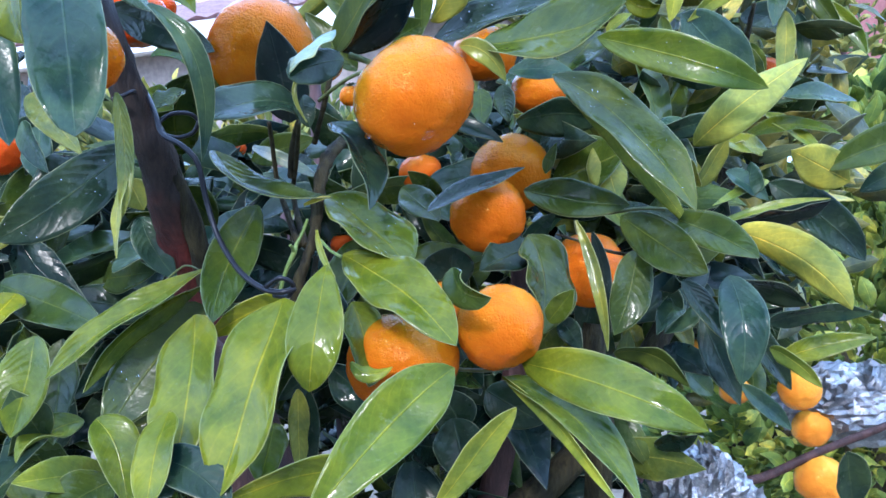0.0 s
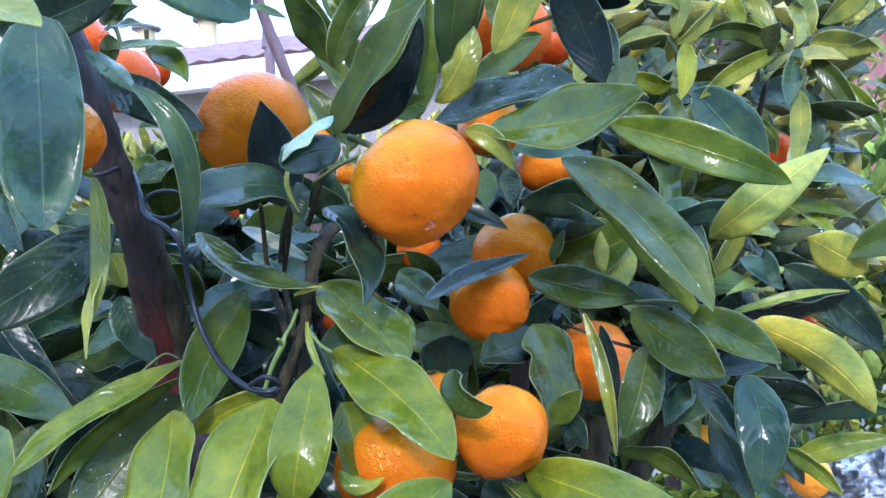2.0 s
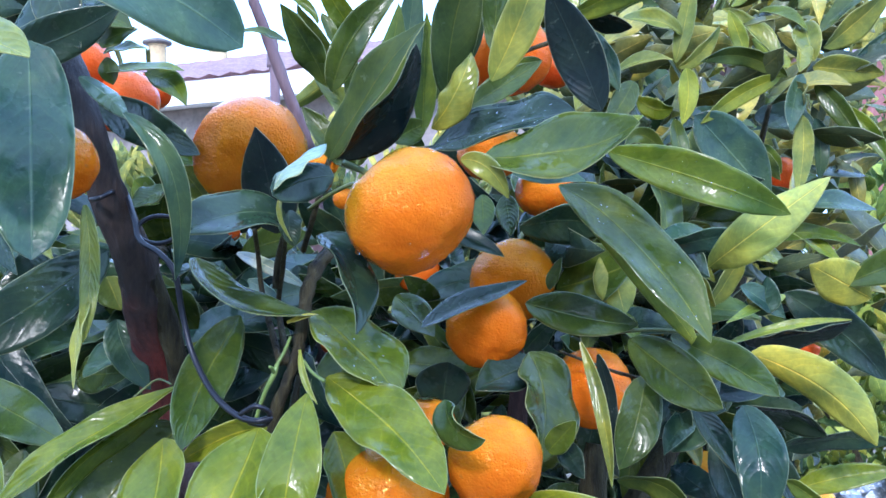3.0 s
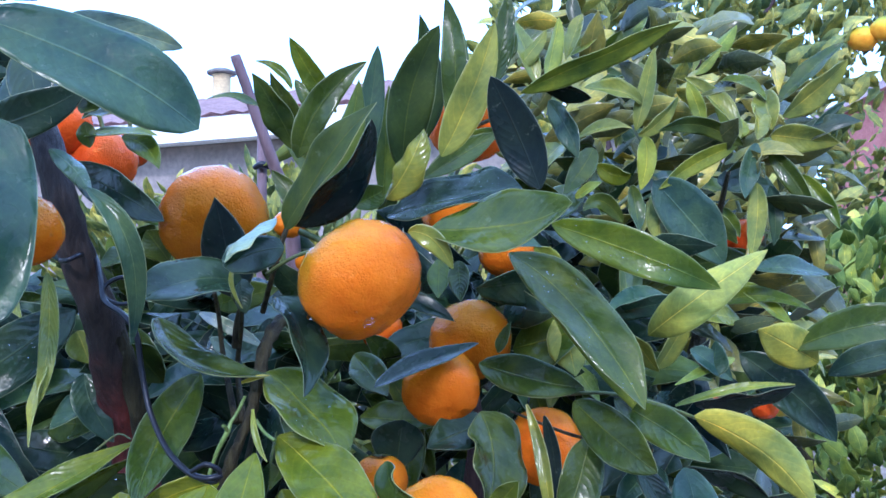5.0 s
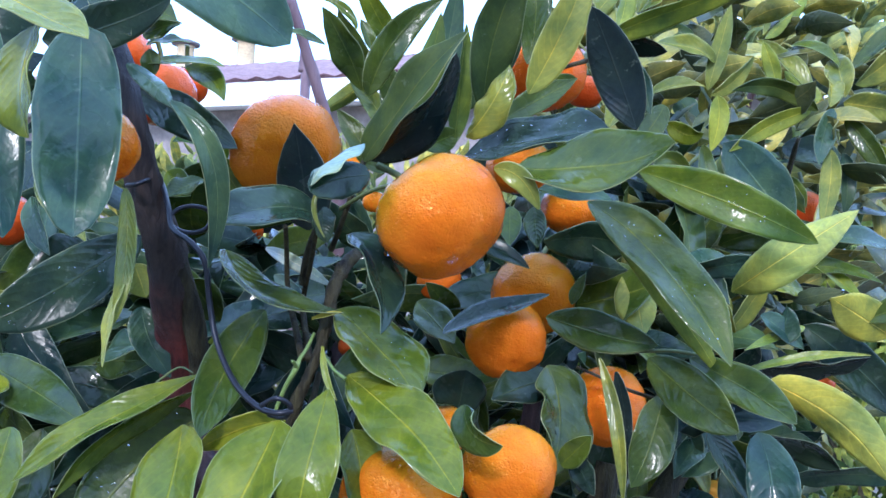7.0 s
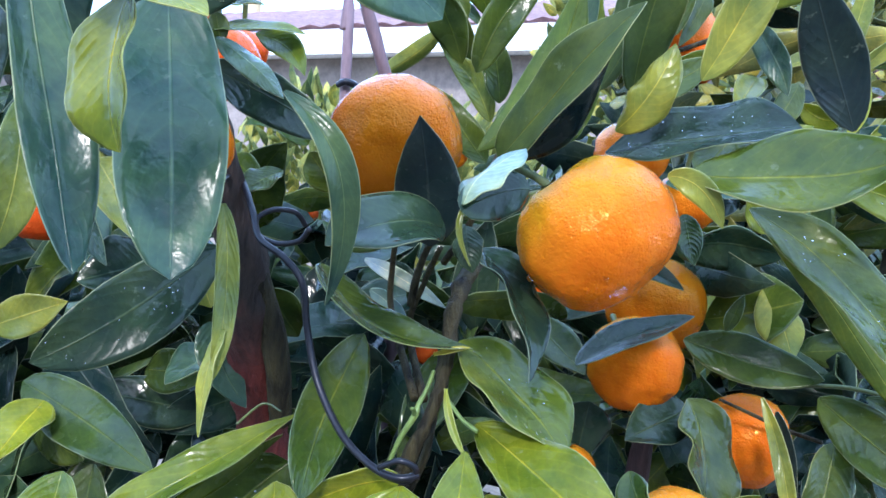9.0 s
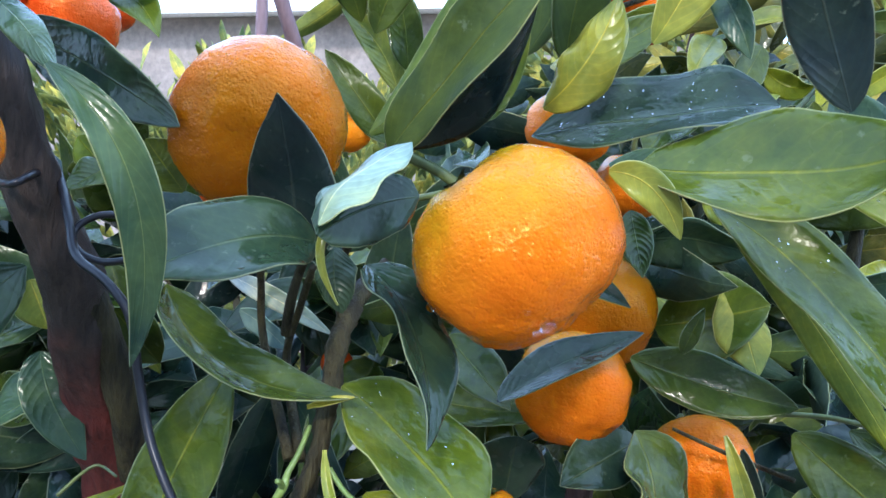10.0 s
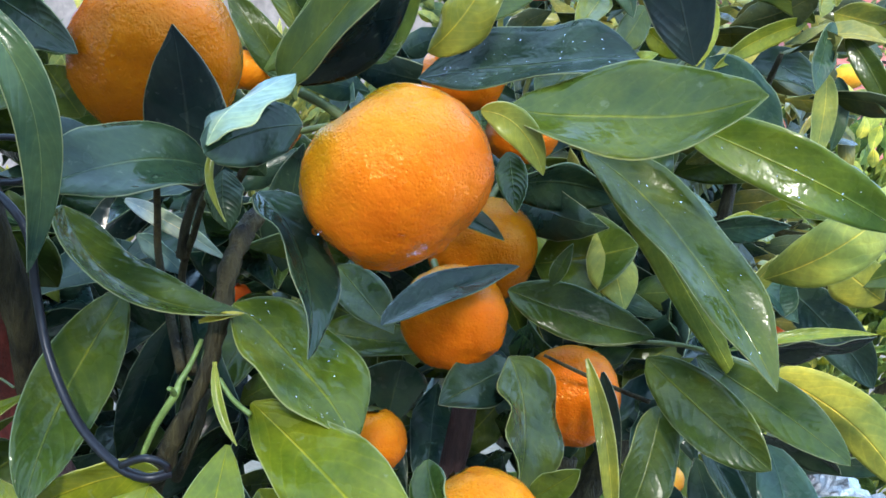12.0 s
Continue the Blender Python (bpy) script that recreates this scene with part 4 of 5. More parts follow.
blade((0.3090, 0.8200, 1.5573), (0.3054, 0.8100, 1.5259), (0.2962, 0.8000, 1.4907), 0.0169, OLIVE, 17, 18, under=True)
blade((0.3231, 0.8300, 1.5563), (0.3271, 0.8300, 1.5329), (0.3252, 0.8300, 1.5048), 0.0145, BLUE_SHEEN, 5, 16)
blade((0.3814, 0.8800, 1.6183), (0.3949, 0.8800, 1.6282), (0.4105, 0.8800, 1.6406), 0.0072, BLUE_SHEEN, 12, 16)
blade((0.1252, 0.7800, 1.6306), (0.1439, 0.7700, 1.6275), (0.1619, 0.7600, 1.6180), 0.0269, INK_SHADE, 70, 16)
blade((0.1302, 0.7800, 1.6204), (0.1437, 0.7700, 1.5964), (0.1510, 0.7600, 1.5700), 0.0212, BLUE_SHEEN, 39, 16)
blade((0.1674, 0.7900, 1.5829), (0.1560, 0.7800, 1.5640), (0.1403, 0.7700, 1.5433), 0.0199, DARK, 0, 16)
blade((0.1701, 0.7900, 1.5698), (0.1847, 0.7900, 1.5605), (0.1959, 0.7800, 1.5607), 0.0176, FRESH, 28, 16)
blade((0.1963, 0.7800, 1.5510), (0.1993, 0.7800, 1.5318), (0.1996, 0.7700, 1.5135), 0.0156, DARK, -14, 16)
blade((0.1888, 0.7800, 1.5213), (0.1703, 0.7700, 1.5374), (0.1543, 0.7600, 1.5285), 0.0149, MOSS, -11, 16)
leaf((0.094, 0.614, 1.483), (0.171, 0.606, 1.386), 0.017, LIME, 170, 10, -0.02, 0.03)
leaf((0.083, 0.620, 1.427), (0.091, 0.620, 1.446), 0.008, MOSS, -20, 24, 0.05)
leaf((0.132, 0.710, 1.451), (0.138, 0.680, 1.407), 0.029, OLIVE, 170, 10)
leaf((0.334, 0.760, 1.411), (0.282, 0.740, 1.437), 0.035, YELLOW, 165, 10, 0.05)
leaf((0.312, 0.760, 1.420), (0.414, 0.720, 1.442), 0.032, MOSS, -20, 14, 0.08, -0.06)
leaf((0.333, 0.740, 1.403), (0.399, 0.700, 1.424), 0.024, DEEP_SHADE, -30, 14, 0.08, -0.05)
leaf((0.213, 0.820, 1.626), (0.160, 0.800, 1.632), 0.021, OLIVE, 25, 29, 0.06, 0.1, 0.2)
leaf((0.158, 0.820, 1.597), (0.201, 0.800, 1.601), 0.017, OLIVE, -45, 23, 0.05, -0.08)
leaf((0.326, 0.870, 1.603), (0.334, 0.900, 1.639), 0.022, OLIVE, 20, 31, 0.06)
leaf((0.343, 0.880, 1.614), (0.349, 0.920, 1.659), 0.028, OLIVE, -30, 29, 0.06)
leaf((0.315, 0.940, 1.675), (0.345, 0.900, 1.645), 0.021, MID, -35, 27, 0.06, -0.05)
leaf((0.310, 0.870, 1.604), (0.269, 0.900, 1.668), 0.024, OLIVE, 25, 33, 0.05, 0.05)
leaf((0.315, 0.870, 1.607), (0.302, 0.920, 1.645), 0.022, LIME, 150, 27, 0.05)
leaf((0.284, 0.930, 1.681), (0.294, 0.950, 1.733), 0.013, OLIVE, 40, 33, 0.03)
leaf((0.287, 0.930, 1.678), (0.319, 0.950, 1.711), 0.011, LIME, 150, 29, 0.03)
leaf((0.233, 0.840, 1.561), (0.223, 0.800, 1.502), 0.021, OLIVE, 160, 29, 0.04)
leaf((0.150, 0.770, 1.540), (0.169, 0.760, 1.551), 0.011, LIME, -40, 14, 0.05)
leaf((0.142, 0.800, 1.588), (0.118, 0.760, 1.556), 0.023, OLIVE, 25, 29, 0.06)
leaf((0.299, 0.900, 1.544), (0.312, 0.880, 1.515), 0.016, LIME, 0, 29, 0.05)
leaf((0.153, 0.860, 1.678), (0.189, 0.880, 1.705), 0.017, OLIVE, -20, 29, 0.05)
leaf((0.192, 0.900, 1.684), (0.211, 0.900, 1.714), 0.021, MID, 20, 27, 0.05)
leaf((0.105, 0.760, 1.644), (0.127, 0.760, 1.673), 0.016, OLIVE, 150, 20, 0.05)
leaf((0.298, 0.800, 1.484), (0.376, 0.840, 1.480), 0.022, BLUE_SHEEN, -40, 21, 0.04)
leaf((0.281, 0.850, 1.455), (0.345, 0.800, 1.450), 0.017, MID, -30, 21, 0.05, -0.1)
leaf((0.234, 0.800, 1.456), (0.165, 0.720, 1.442), 0.023, BLUE_SHEEN, 40, 10, 0.04, 0.1)
leaf((0.226, 0.720, 1.423), (0.257, 0.720, 1.400), 0.020, BLUE_SHEEN, -30, 18, 0.05)
leaf((0.264, 0.740, 1.415), (0.210, 0.700, 1.399), 0.009, LIME, 40, 10, 0.03)
leaf((0.301, 0.850, 1.442), (0.239, 0.800, 1.452), 0.024, LIME, 30, 21)
leaf((0.299, 0.850, 1.475), (0.331, 0.800, 1.436), 0.016, LIME, -20, 23)
leaf((-0.012, 0.660, 1.423), (0.014, 0.620, 1.400), 0.023, DARK, -20, 14)
leaf((0.077, 0.660, 1.379), (0.038, 0.630, 1.366), 0.029, DEEP_SHADE, 30, 12, 0.05)
leaf((0.079, 0.600, 1.335), (0.093, 0.580, 1.356), 0.015, MID, -20, 14)
leaf((0.092, 0.660, 1.328), (0.104, 0.640, 1.309), 0.016, DEEP_SHADE, 0, 14)
leaf((0.019, 0.610, 1.462), (0.056, 0.600, 1.447), 0.013, DEEP_SHADE, -30, 12, 0.03, -0.05)
leaf((0.045, 0.660, 1.487), (0.045, 0.640, 1.461), 0.016, MID, 10, 12)
leaf((0.058, 0.620, 1.484), (0.060, 0.600, 1.459), 0.014, DARK, 10, 12)
leaf((-0.047, 0.600, 1.508), (-0.002, 0.600, 1.595), 0.024, MID, 170, 14, 0.03, -0.1)
leaf((-0.043, 0.780, 1.612), (-0.078, 0.760, 1.669), 0.020, MID, -20, 14, 0.03)
leaf((-0.061, 0.700, 1.568), (-0.088, 0.680, 1.620), 0.024, DARK, -25, 16, 0.03, 0.06)
leaf((-0.051, 0.660, 1.556), (-0.004, 0.660, 1.622), 0.022, DARK, 10, 18, 0.03, -0.1)
leaf((0.016, 0.660, 1.550), (0.033, 0.640, 1.648), 0.029, DARK, -150, 16, 0.03, -0.16)
leaf((0.007, 0.660, 1.527), (0.012, 0.650, 1.603), 0.016, MID, 160, 14)
leaf((0.033, 0.660, 1.541), (0.087, 0.680, 1.577), 0.018, DARK, 0, 14)
leaf((0.048, 0.720, 1.561), (0.095, 0.720, 1.594), 0.021, DARK, 0, 14)
leaf((-0.013, 0.660, 1.523), (0.011, 0.660, 1.535), 0.018, MID, 0, 14)
leaf((-0.058, 0.740, 1.573), (-0.084, 0.720, 1.631), 0.025, DARK, -20, 14, 0.03)
leaf((-0.096, 1.060, 1.665), (-0.169, 1.066, 1.611), 0.024, OLIVE, 150, 29, 0.03, 0.06)
leaf((-0.133, 0.560, 1.598), (-0.188, 0.510, 1.544), 0.041, DEEP_SHADE, 30, 14, 0.05, 0.06)
leaf((-0.164, 0.520, 1.594), (-0.145, 0.500, 1.549), 0.027, DEEP_SHADE, 0, 14, 0.05, 0.06)
leaf((-0.198, 0.660, 1.572), (-0.147, 0.660, 1.572), 0.020, MID, -60, 12, 0.05)
leaf((-0.200, 0.660, 1.585), (-0.171, 0.660, 1.587), 0.019, MID, -60, 12, 0.05)
leaf((-0.180, 0.680, 1.575), (-0.146, 0.660, 1.549), 0.018, MID, -20, 16, 0.05, -0.1)
leaf((-0.203, 0.660, 1.591), (-0.177, 0.660, 1.600), 0.019, DARK, -20, 16, 0.05)
leaf((-0.198, 0.660, 1.582), (-0.194, 0.660, 1.564), 0.014, DARK, 0, 16)
leaf((-0.198, 0.600, 1.588), (-0.178, 0.600, 1.607), 0.022, DARK, 0, 16)
leaf((-0.246, 0.540, 1.595), (-0.223, 0.540, 1.532), 0.043, DEEP_SHADE, -20, 16, 0.05)
leaf((-0.275, 0.560, 1.588), (-0.264, 0.560, 1.518), 0.040, DEEP_SHADE, 10, 16, 0.05)
leaf((-0.234, 0.600, 1.493), (-0.188, 0.560, 1.450), 0.022, OLIVE, -20, 16, 0.05)
leaf((-0.249, 0.640, 1.479), (-0.244, 0.620, 1.439), 0.023, BLUE_SHEEN, 0, 16)
leaf((-0.114, 0.660, 1.515), (-0.098, 0.660, 1.526), 0.011, MID, 0, 12)
leaf((-0.142, 0.660, 1.511), (-0.172, 0.640, 1.518), 0.018, MID, 30, 14, 0.05, 0.2)
leaf((-0.151, 0.640, 1.495), (-0.169, 0.620, 1.481), 0.017, DARK, 30, 14)
leaf((-0.196, 0.700, 1.505), (-0.172, 0.680, 1.487), 0.020, MID, 0, 14)
leaf((-0.111, 0.580, 1.483), (-0.125, 0.580, 1.501), 0.020, MID, 20, 14)
leaf((-0.200, 0.660, 1.439), (-0.191, 0.660, 1.417), 0.023, OLIVE, 0, 12)
leaf((-0.186, 0.680, 1.393), (-0.208, 0.640, 1.376), 0.028, BLUE_SHEEN, 40, 12, 0.05)
leaf((-0.156, 0.640, 1.431), (-0.141, 0.660, 1.404), 0.026, DARK, 0, 14)
leaf((-0.319, 0.660, 1.397), (-0.273, 0.660, 1.415), 0.025, OLIVE, 0, 14)
leaf((-0.127, 0.500, 1.312), (-0.125, 0.450, 1.273), 0.024, FRESH, 10, 14, 0.05)
leaf((-0.129, 0.480, 1.293), (-0.088, 0.460, 1.272), 0.025, DEEP_SHADE, -40, 16, 0.06, -0.1)
leaf((-0.075, 0.575, 1.305), (-0.076, 0.570, 1.255), 0.014, YELLOW, -30, 10)
leaf((-0.069, 0.580, 1.303), (-0.071, 0.570, 1.247), 0.016, DEEP_SHADE, 10, 10)
leaf((-0.089, 0.570, 1.286), (-0.093, 0.540, 1.258), 0.024, MID, 10, 12)
leaf((-0.236, 0.620, 1.336), (-0.238, 0.600, 1.271), 0.033, DARK, 10, 14)
leaf((-0.217, 0.600, 1.286), (-0.236, 0.550, 1.275), 0.027, LIME, 50, 14, 0.05, 0.1)
leaf((-0.188, 0.560, 1.263), (-0.213, 0.500, 1.278), 0.022, LIME, 50, 14, 0.05)
leaf((-0.176, 0.540, 1.265), (-0.203, 0.500, 1.255), 0.031, DARK, 40, 14, 0.05)
leaf((-0.264, 0.620, 1.367), (-0.270, 0.580, 1.344), 0.028, FRESH, 10, 14)
leaf((-0.233, 0.580, 1.279), (-0.241, 0.560, 1.316), 0.031, BLUE_SHEEN, 10, 14)
leaf((0.022, 0.660, 1.254), (0.007, 0.660, 1.282), 0.032, DEEP_SHADE, 0, 12)
leaf((0.039, 0.680, 1.276), (0.077, 0.660, 1.255), 0.032, DEEP_SHADE, 0, 12)
leaf((0.015, 0.640, 1.267), (0.024, 0.620, 1.227), 0.035, DEEP_SHADE, 0, 12)
leaf((0.081, 0.700, 1.270), (0.107, 0.700, 1.290), 0.025, DARK, 0, 12)
leaf((0.220, 0.800, 1.323), (0.189, 0.780, 1.294), 0.036, BLUE_SHEEN, 20, 23)
leaf((0.189, 0.800, 1.325), (0.205, 0.780, 1.308), 0.029, DEEP_SHADE, 0, 23)
leaf((0.220, 0.850, 1.251), (0.245, 0.850, 1.224), 0.025, BLUE_SHEEN, -20, 23)
leaf((0.204, 0.720, 1.316), (0.225, 0.700, 1.251), 0.027, DEEP_SHADE, 0, 14)
leaf((0.255, 0.800, 1.245), (0.297, 0.800, 1.204), 0.019, BLUE_SHEEN, -20, 23)
leaf((0.257, 0.800, 1.302), (0.305, 0.820, 1.233), 0.028, DEEP_SHADE, -20, 23)
leaf((0.343, 0.800, 1.183), (0.355, 0.820, 1.126), 0.033, DEEP_SHADE, 0, 23)
leaf((0.172, 0.750, 1.209), (0.193, 0.700, 1.231), 0.018, DEEP_SHADE, 0, 14)
leaf((0.129, 0.720, 1.354), (0.114, 0.720, 1.303), 0.026, DEEP_SHADE, 0, 14)
leaf((0.068, 0.720, 1.506), (0.117, 0.700, 1.497), 0.021, BLUE_SHEEN, -30, 12, 0.04, -0.05)
leaf((0.112, 0.700, 1.497), (0.134, 0.720, 1.479), 0.018, LIME, 0, 12)
leaf((-0.096, 0.740, 1.609), (-0.131, 0.720, 1.611), 0.011, DARK, 50, 14, 0.05, 0.1)
leaf((-0.076, 0.760, 1.627), (-0.105, 0.760, 1.650), 0.009, MID, 30, 24, 0.05, 0.14)
leaf((-0.061, 0.760, 1.609), (-0.073, 0.760, 1.635), 0.011, DARK, 20, 24, 0.04)
leaf((-0.051, 0.780, 1.609), (-0.073, 0.800, 1.633), 0.010, DARK, 10, 29, 0.04)
leaf((0.119, 0.760, 1.629), (0.101, 0.780, 1.688), 0.019, OLIVE, 20, 22, 0.04)
leaf((0.130, 0.800, 1.645), (0.143, 0.820, 1.702), 0.018, LIME, 150, 29, 0.04)
leaf((0.149, 0.820, 1.665), (0.166, 0.840, 1.711), 0.016, OLIVE, -20, 31, 0.04)
leaf((0.203, 0.900, 1.688), (0.239, 0.920, 1.733), 0.021, MID, -20, 31, 0.05)
leaf((0.272, 0.950, 1.700), (0.281, 0.970, 1.753), 0.020, OLIVE, 20, 33, 0.04)
leaf((0.095, 0.740, 1.643), (0.088, 0.740, 1.678), 0.021, DARK, 20, 20, 0.04)
leaf((0.168, 0.860, 1.657), (0.204, 0.860, 1.661), 0.019, DARK, -20, 29, 0.06)
leaf((0.309, 0.960, 1.705), (0.343, 0.980, 1.742), 0.022, LIME, 150, 31, 0.05)
leaf((-0.211, 0.600, 1.613), (-0.170, 0.580, 1.571), 0.024, DARK, -20, 18, 0.05)
leaf((-0.203, 0.560, 1.574), (-0.173, 0.560, 1.560), 0.023, DEEP_SHADE, -20, 18, 0.05)
leaf((-0.218, 0.660, 1.611), (-0.173, 0.640, 1.595), 0.023, DARK, -25, 18, 0.05, -0.05)
leaf((-0.205, 0.620, 1.441), (-0.241, 0.600, 1.432), 0.038, DEEP_SHADE, 30, 16, 0.06)
leaf((-0.241, 0.600, 1.476), (-0.218, 0.580, 1.442), 0.016, BLUE_SHEEN, 10, 22, 0.05)


# leaves of the layer behind, each hanging from a hidden twig
for _ in range(110):
    x, y, z = LEAF_RND.uniform(-0.36, 0.36), LEAF_RND.uniform(0.74, 0.86), LEAF_RND.uniform(1.16, 1.47)
    if x > 0.10:
        y += 0.15
        z += 0.12
    if x > 0.04 + 0.32 * (y - 0.07) or (x > 0.15 and z < 1.27):
        continue
    way = Vector((LEAF_RND.gauss(0, 0.7), LEAF_RND.gauss(-0.35, 0.3), LEAF_RND.gauss(-0.2, 0.5))).normalized() * LEAF_RND.uniform(0.06, 0.10)
    # darker picks on the left put the shaded hollows into the tints
    leaf((x, y, z), (x + way.x, y + way.y, z + way.z), way.length * LEAF_RND.uniform(0.34, 0.46), LEAF_RND.choice((DEEP_SHADE, DEEP_SHADE, DARK, MOSS) if x < 0.1 else (DEEP_SHADE, DARK, MOSS, OLIVE)),
         LEAF_RND.uniform(-40, 40), LEAF_RND.uniform(8, 24), LEAF_RND.uniform(0, 0.1), LEAF_RND.uniform(-0.1, 0.1))


def inner_spot(rnd):
    x, y, z = rnd.uniform(-0.55, 0.62), rnd.uniform(0.77, 1.15), rnd.uniform(0.75, 1.95)
    if x < -0.03:
        top = 1.455 + 0.10 * (y - 0.7)
    else:
        top = 1.525 + 0.10 * (y - 0.7)
    if x > 0.02 + 0.30 * (y - 0.07) or (x > 0.15 and z < 1.27):
        return None
    if z > top:
        return None
    return (x, y, z), (x * 0.8, -0.5, 0.1)


scatter("inner_foliage", 4600, inner_spot, 0.085, tree, (M_INNER, M_INNER_UNDER), 3, "dense foliage inside the crown, tinted dark for shade")


def left_spot(rnd):
    x, y, z = rnd.uniform(-0.75, -0.20), rnd.uniform(0.66, 1.0), rnd.uniform(0.9, 1.9)
    if x > -0.18 - 0.55 * (y - 0.55):
        return None
    return (x, y, z), (-0.3, -0.5, 0.0)


def deep_spot(rnd):
    x, y, z = rnd.uniform(0.10, 0.55), rnd.uniform(1.12, 1.5), rnd.uniform(1.2, 1.9)
    if x > 0.05 + 0.32 * (y - 0.07) or z > 1.52 + 0.25 * (y - 0.8):
        return None
    return (x, y, z), (0.2, -0.5, 0.1)


scatter("deep_foliage", 1500, deep_spot, 0.09, tree, (M_INNER, M_INNER_UNDER), 8, "foliage behind crown gaps, tinted dark for shade")
scatter("side_foliage", 1100, left_spot, 0.09, tree, (M_INNER, M_INNER_UNDER), 4, "dense foliage beside the trunk, tinted dark for shade")


def outer_spot(rnd):
    x, y, z = rnd.uniform(0.10, 0.75), rnd.uniform(0.84, 1.5), rnd.uniform(1.15, 2.1)
    if x > 0.07 + 0.375 * (y - 0.07) + 0.06 * noise.noise(Vector((z * 6, y * 5, 0))) or z > (1.69 if x < 0.36 else 1.60) + 0.34 * (y - 0.8) or z < 1.44 - 0.05 * y and rnd.random() < 0.55:
        return None
    if x > 0.2 and z < 1.30 and y < 1.12:
        return None
    return (x, y, z), (0.5, -0.5, 0.3)


scatter("outer_foliage", 2600, outer_spot, 0.062, tree, (M_OUTER, M_OUTER_UNDER), 6, "yellow-green foliage right of the crown, tints lightened for glare")

# ---- fruit ----
mandarin((-0.066, 0.707, 1.515), 0.024, ORANGE, "wet ripe orange mandarin hanging among glossy leaves")
fruit = mandarin((0.006, 0.545, 1.472), 0.069, ORANGE, "large wet ripe mandarin with glistening pitted peel", 0.94, (-22, -48), flat=(-0.25, -0.2, 0.95, 0.14),
                 dents=[(-0.63, -0.12, 0.77, 0.26, 0.11), (-0.86, -0.50, 0.12, 0.20, 0.075), (0.62, -0.2, -0.75, 0.55, 0.07), (-0.45, -0.85, -0.05, 0.30, -0.03)])
water_drop(fruit, (0.014, 0.523, 1.449), 0.0024, 1.3)
water_drop(fruit, (-0.021, 0.542, 1.451), 0.0016, 1.0)
water_drop(fruit, (-0.013, 0.523, 1.456), 0.0015, 1.2)
water_drop(fruit, (-0.008, 0.520, 1.456), 0.0014, 1.3)
water_drop(fruit, (0.011, 0.525, 1.447), 0.0012, 1.0)
water_drop(fruit, (0.007, 0.517, 1.454), 0.0011, 1.2)
water_drop(fruit, (-0.017, 0.536, 1.450), 0.0011, 1.0)
mandarin((-0.086, 0.585, 1.508), 0.064, DULL_SHADED, "large dull orange mandarin, darkened for shade, behind a leaf", 0.92, (-75, 8))
mandarin((0.066, 0.715, 1.430), 0.061, DULL_SHADED, "pale orange mandarin half hidden behind a leaf", 0.95, (-40, 10))
mandarin((0.046, 0.660, 1.402), 0.053, ORANGE, "small orange mandarin with a brown speck below a leaf", 0.98, (-50, -25))
mandarin((0.047, 0.552, 1.340), 0.050, ORANGE, "ripe mandarin with a smooth shiny peel", 0.98, (-30, -35), stalk=False)
mandarin((-0.009, 0.550, 1.323), 0.064, ORANGE, "ripe mandarin partly covered by broad leaves", 0.9, (-10, 10), stalk=False)
mandarin((0.117, 0.690, 1.358), 0.053, ORANGE, "mandarin behind a narrow hanging leaf", 1.05, (-65, -12))
mandarin((-0.158, 0.497, 1.4955), 0.042, ORANGE, "mandarin beside the trunk behind a broad leaf")
mandarin((-0.246, 0.720, 1.590), 0.053, RED, "deep orange mandarin near the top of the trunk")
mandarin((-0.219, 0.740, 1.567), 0.055, RED, "deep orange mandarin under small leaves")
mandarin((-0.220, 0.800, 1.586), 0.035, RED, "wet ripe orange mandarin hanging among glossy leaves")
mandarin((-0.003, 0.754, 1.436), 0.034, (0.60, 0.118, 0.002), "wet ripe orange mandarin hanging among glossy leaves")
mandarin((0.095, 0.784, 1.497), 0.046, ORANGE, "wet ripe orange mandarin hanging among glossy leaves")
mandarin((0.066, 0.730, 1.592), 0.065, (0.60, 0.118, 0.002), "mandarin hidden behind upright leaves")
mandarin((0.111, 0.850, 1.604), 0.033, RED, "small red-orange mandarin in the shade")
mandarin((0.053, 0.763, 1.527), 0.050, ORANGE, "wet ripe orange mandarin hanging among glossy leaves")
mandarin((0.343, 0.980, 1.523), 0.043, RED, "wet ripe orange mandarin hanging among glossy leaves")
mandarin((0.344, 0.920, 1.357), 0.026, RED, "small red-orange mandarin deep in the tree")
mandarin((0.289, 0.880, 1.361), 0.025, RED, "wet ripe orange mandarin hanging among glossy leaves")
mandarin((0.262, 0.960, 1.245), 0.028, AMBER, "wet ripe orange mandarin hanging among glossy leaves")
mandarin((0.324, 1.050, 1.181), 0.035, AMBER, "wet ripe orange mandarin hanging among glossy leaves")
mandarin((0.385, 1.020, 1.186), 0.046, AMBER, "amber mandarin low in the tree beside foil", 0.95, (-60, 10))
mandarin((0.396, 1.000, 1.092), 0.053, AMBER, "yellowish mandarin below a bare twig", 0.95, (-60, 10))
mandarin((0.412, 1.060, 1.132), 0.044, AMBER, "yellowish mandarin behind another fruit", 0.95, (-60, 10))
mandarin((-0.0747, 0.800, 1.380), 0.020, RED, "small red-orange mandarin low behind a branch", stalk=False)
mandarin((-0.0407, 0.6400, 1.4850), 0.0155, ORANGE, "small orange mandarin behind a leaf stalk", stalk=False)
mandarin((-0.198, 0.950, 1.475), 0.021, RED, "wet ripe orange mandarin hanging among glossy leaves")
mandarin((-0.303, 0.680, 1.466), 0.043, RED, "red-orange mandarin between long leaves")
mandarin((0.346, 1.000, 1.521), 0.031, RED, "wet ripe orange mandarin hanging among glossy leaves")
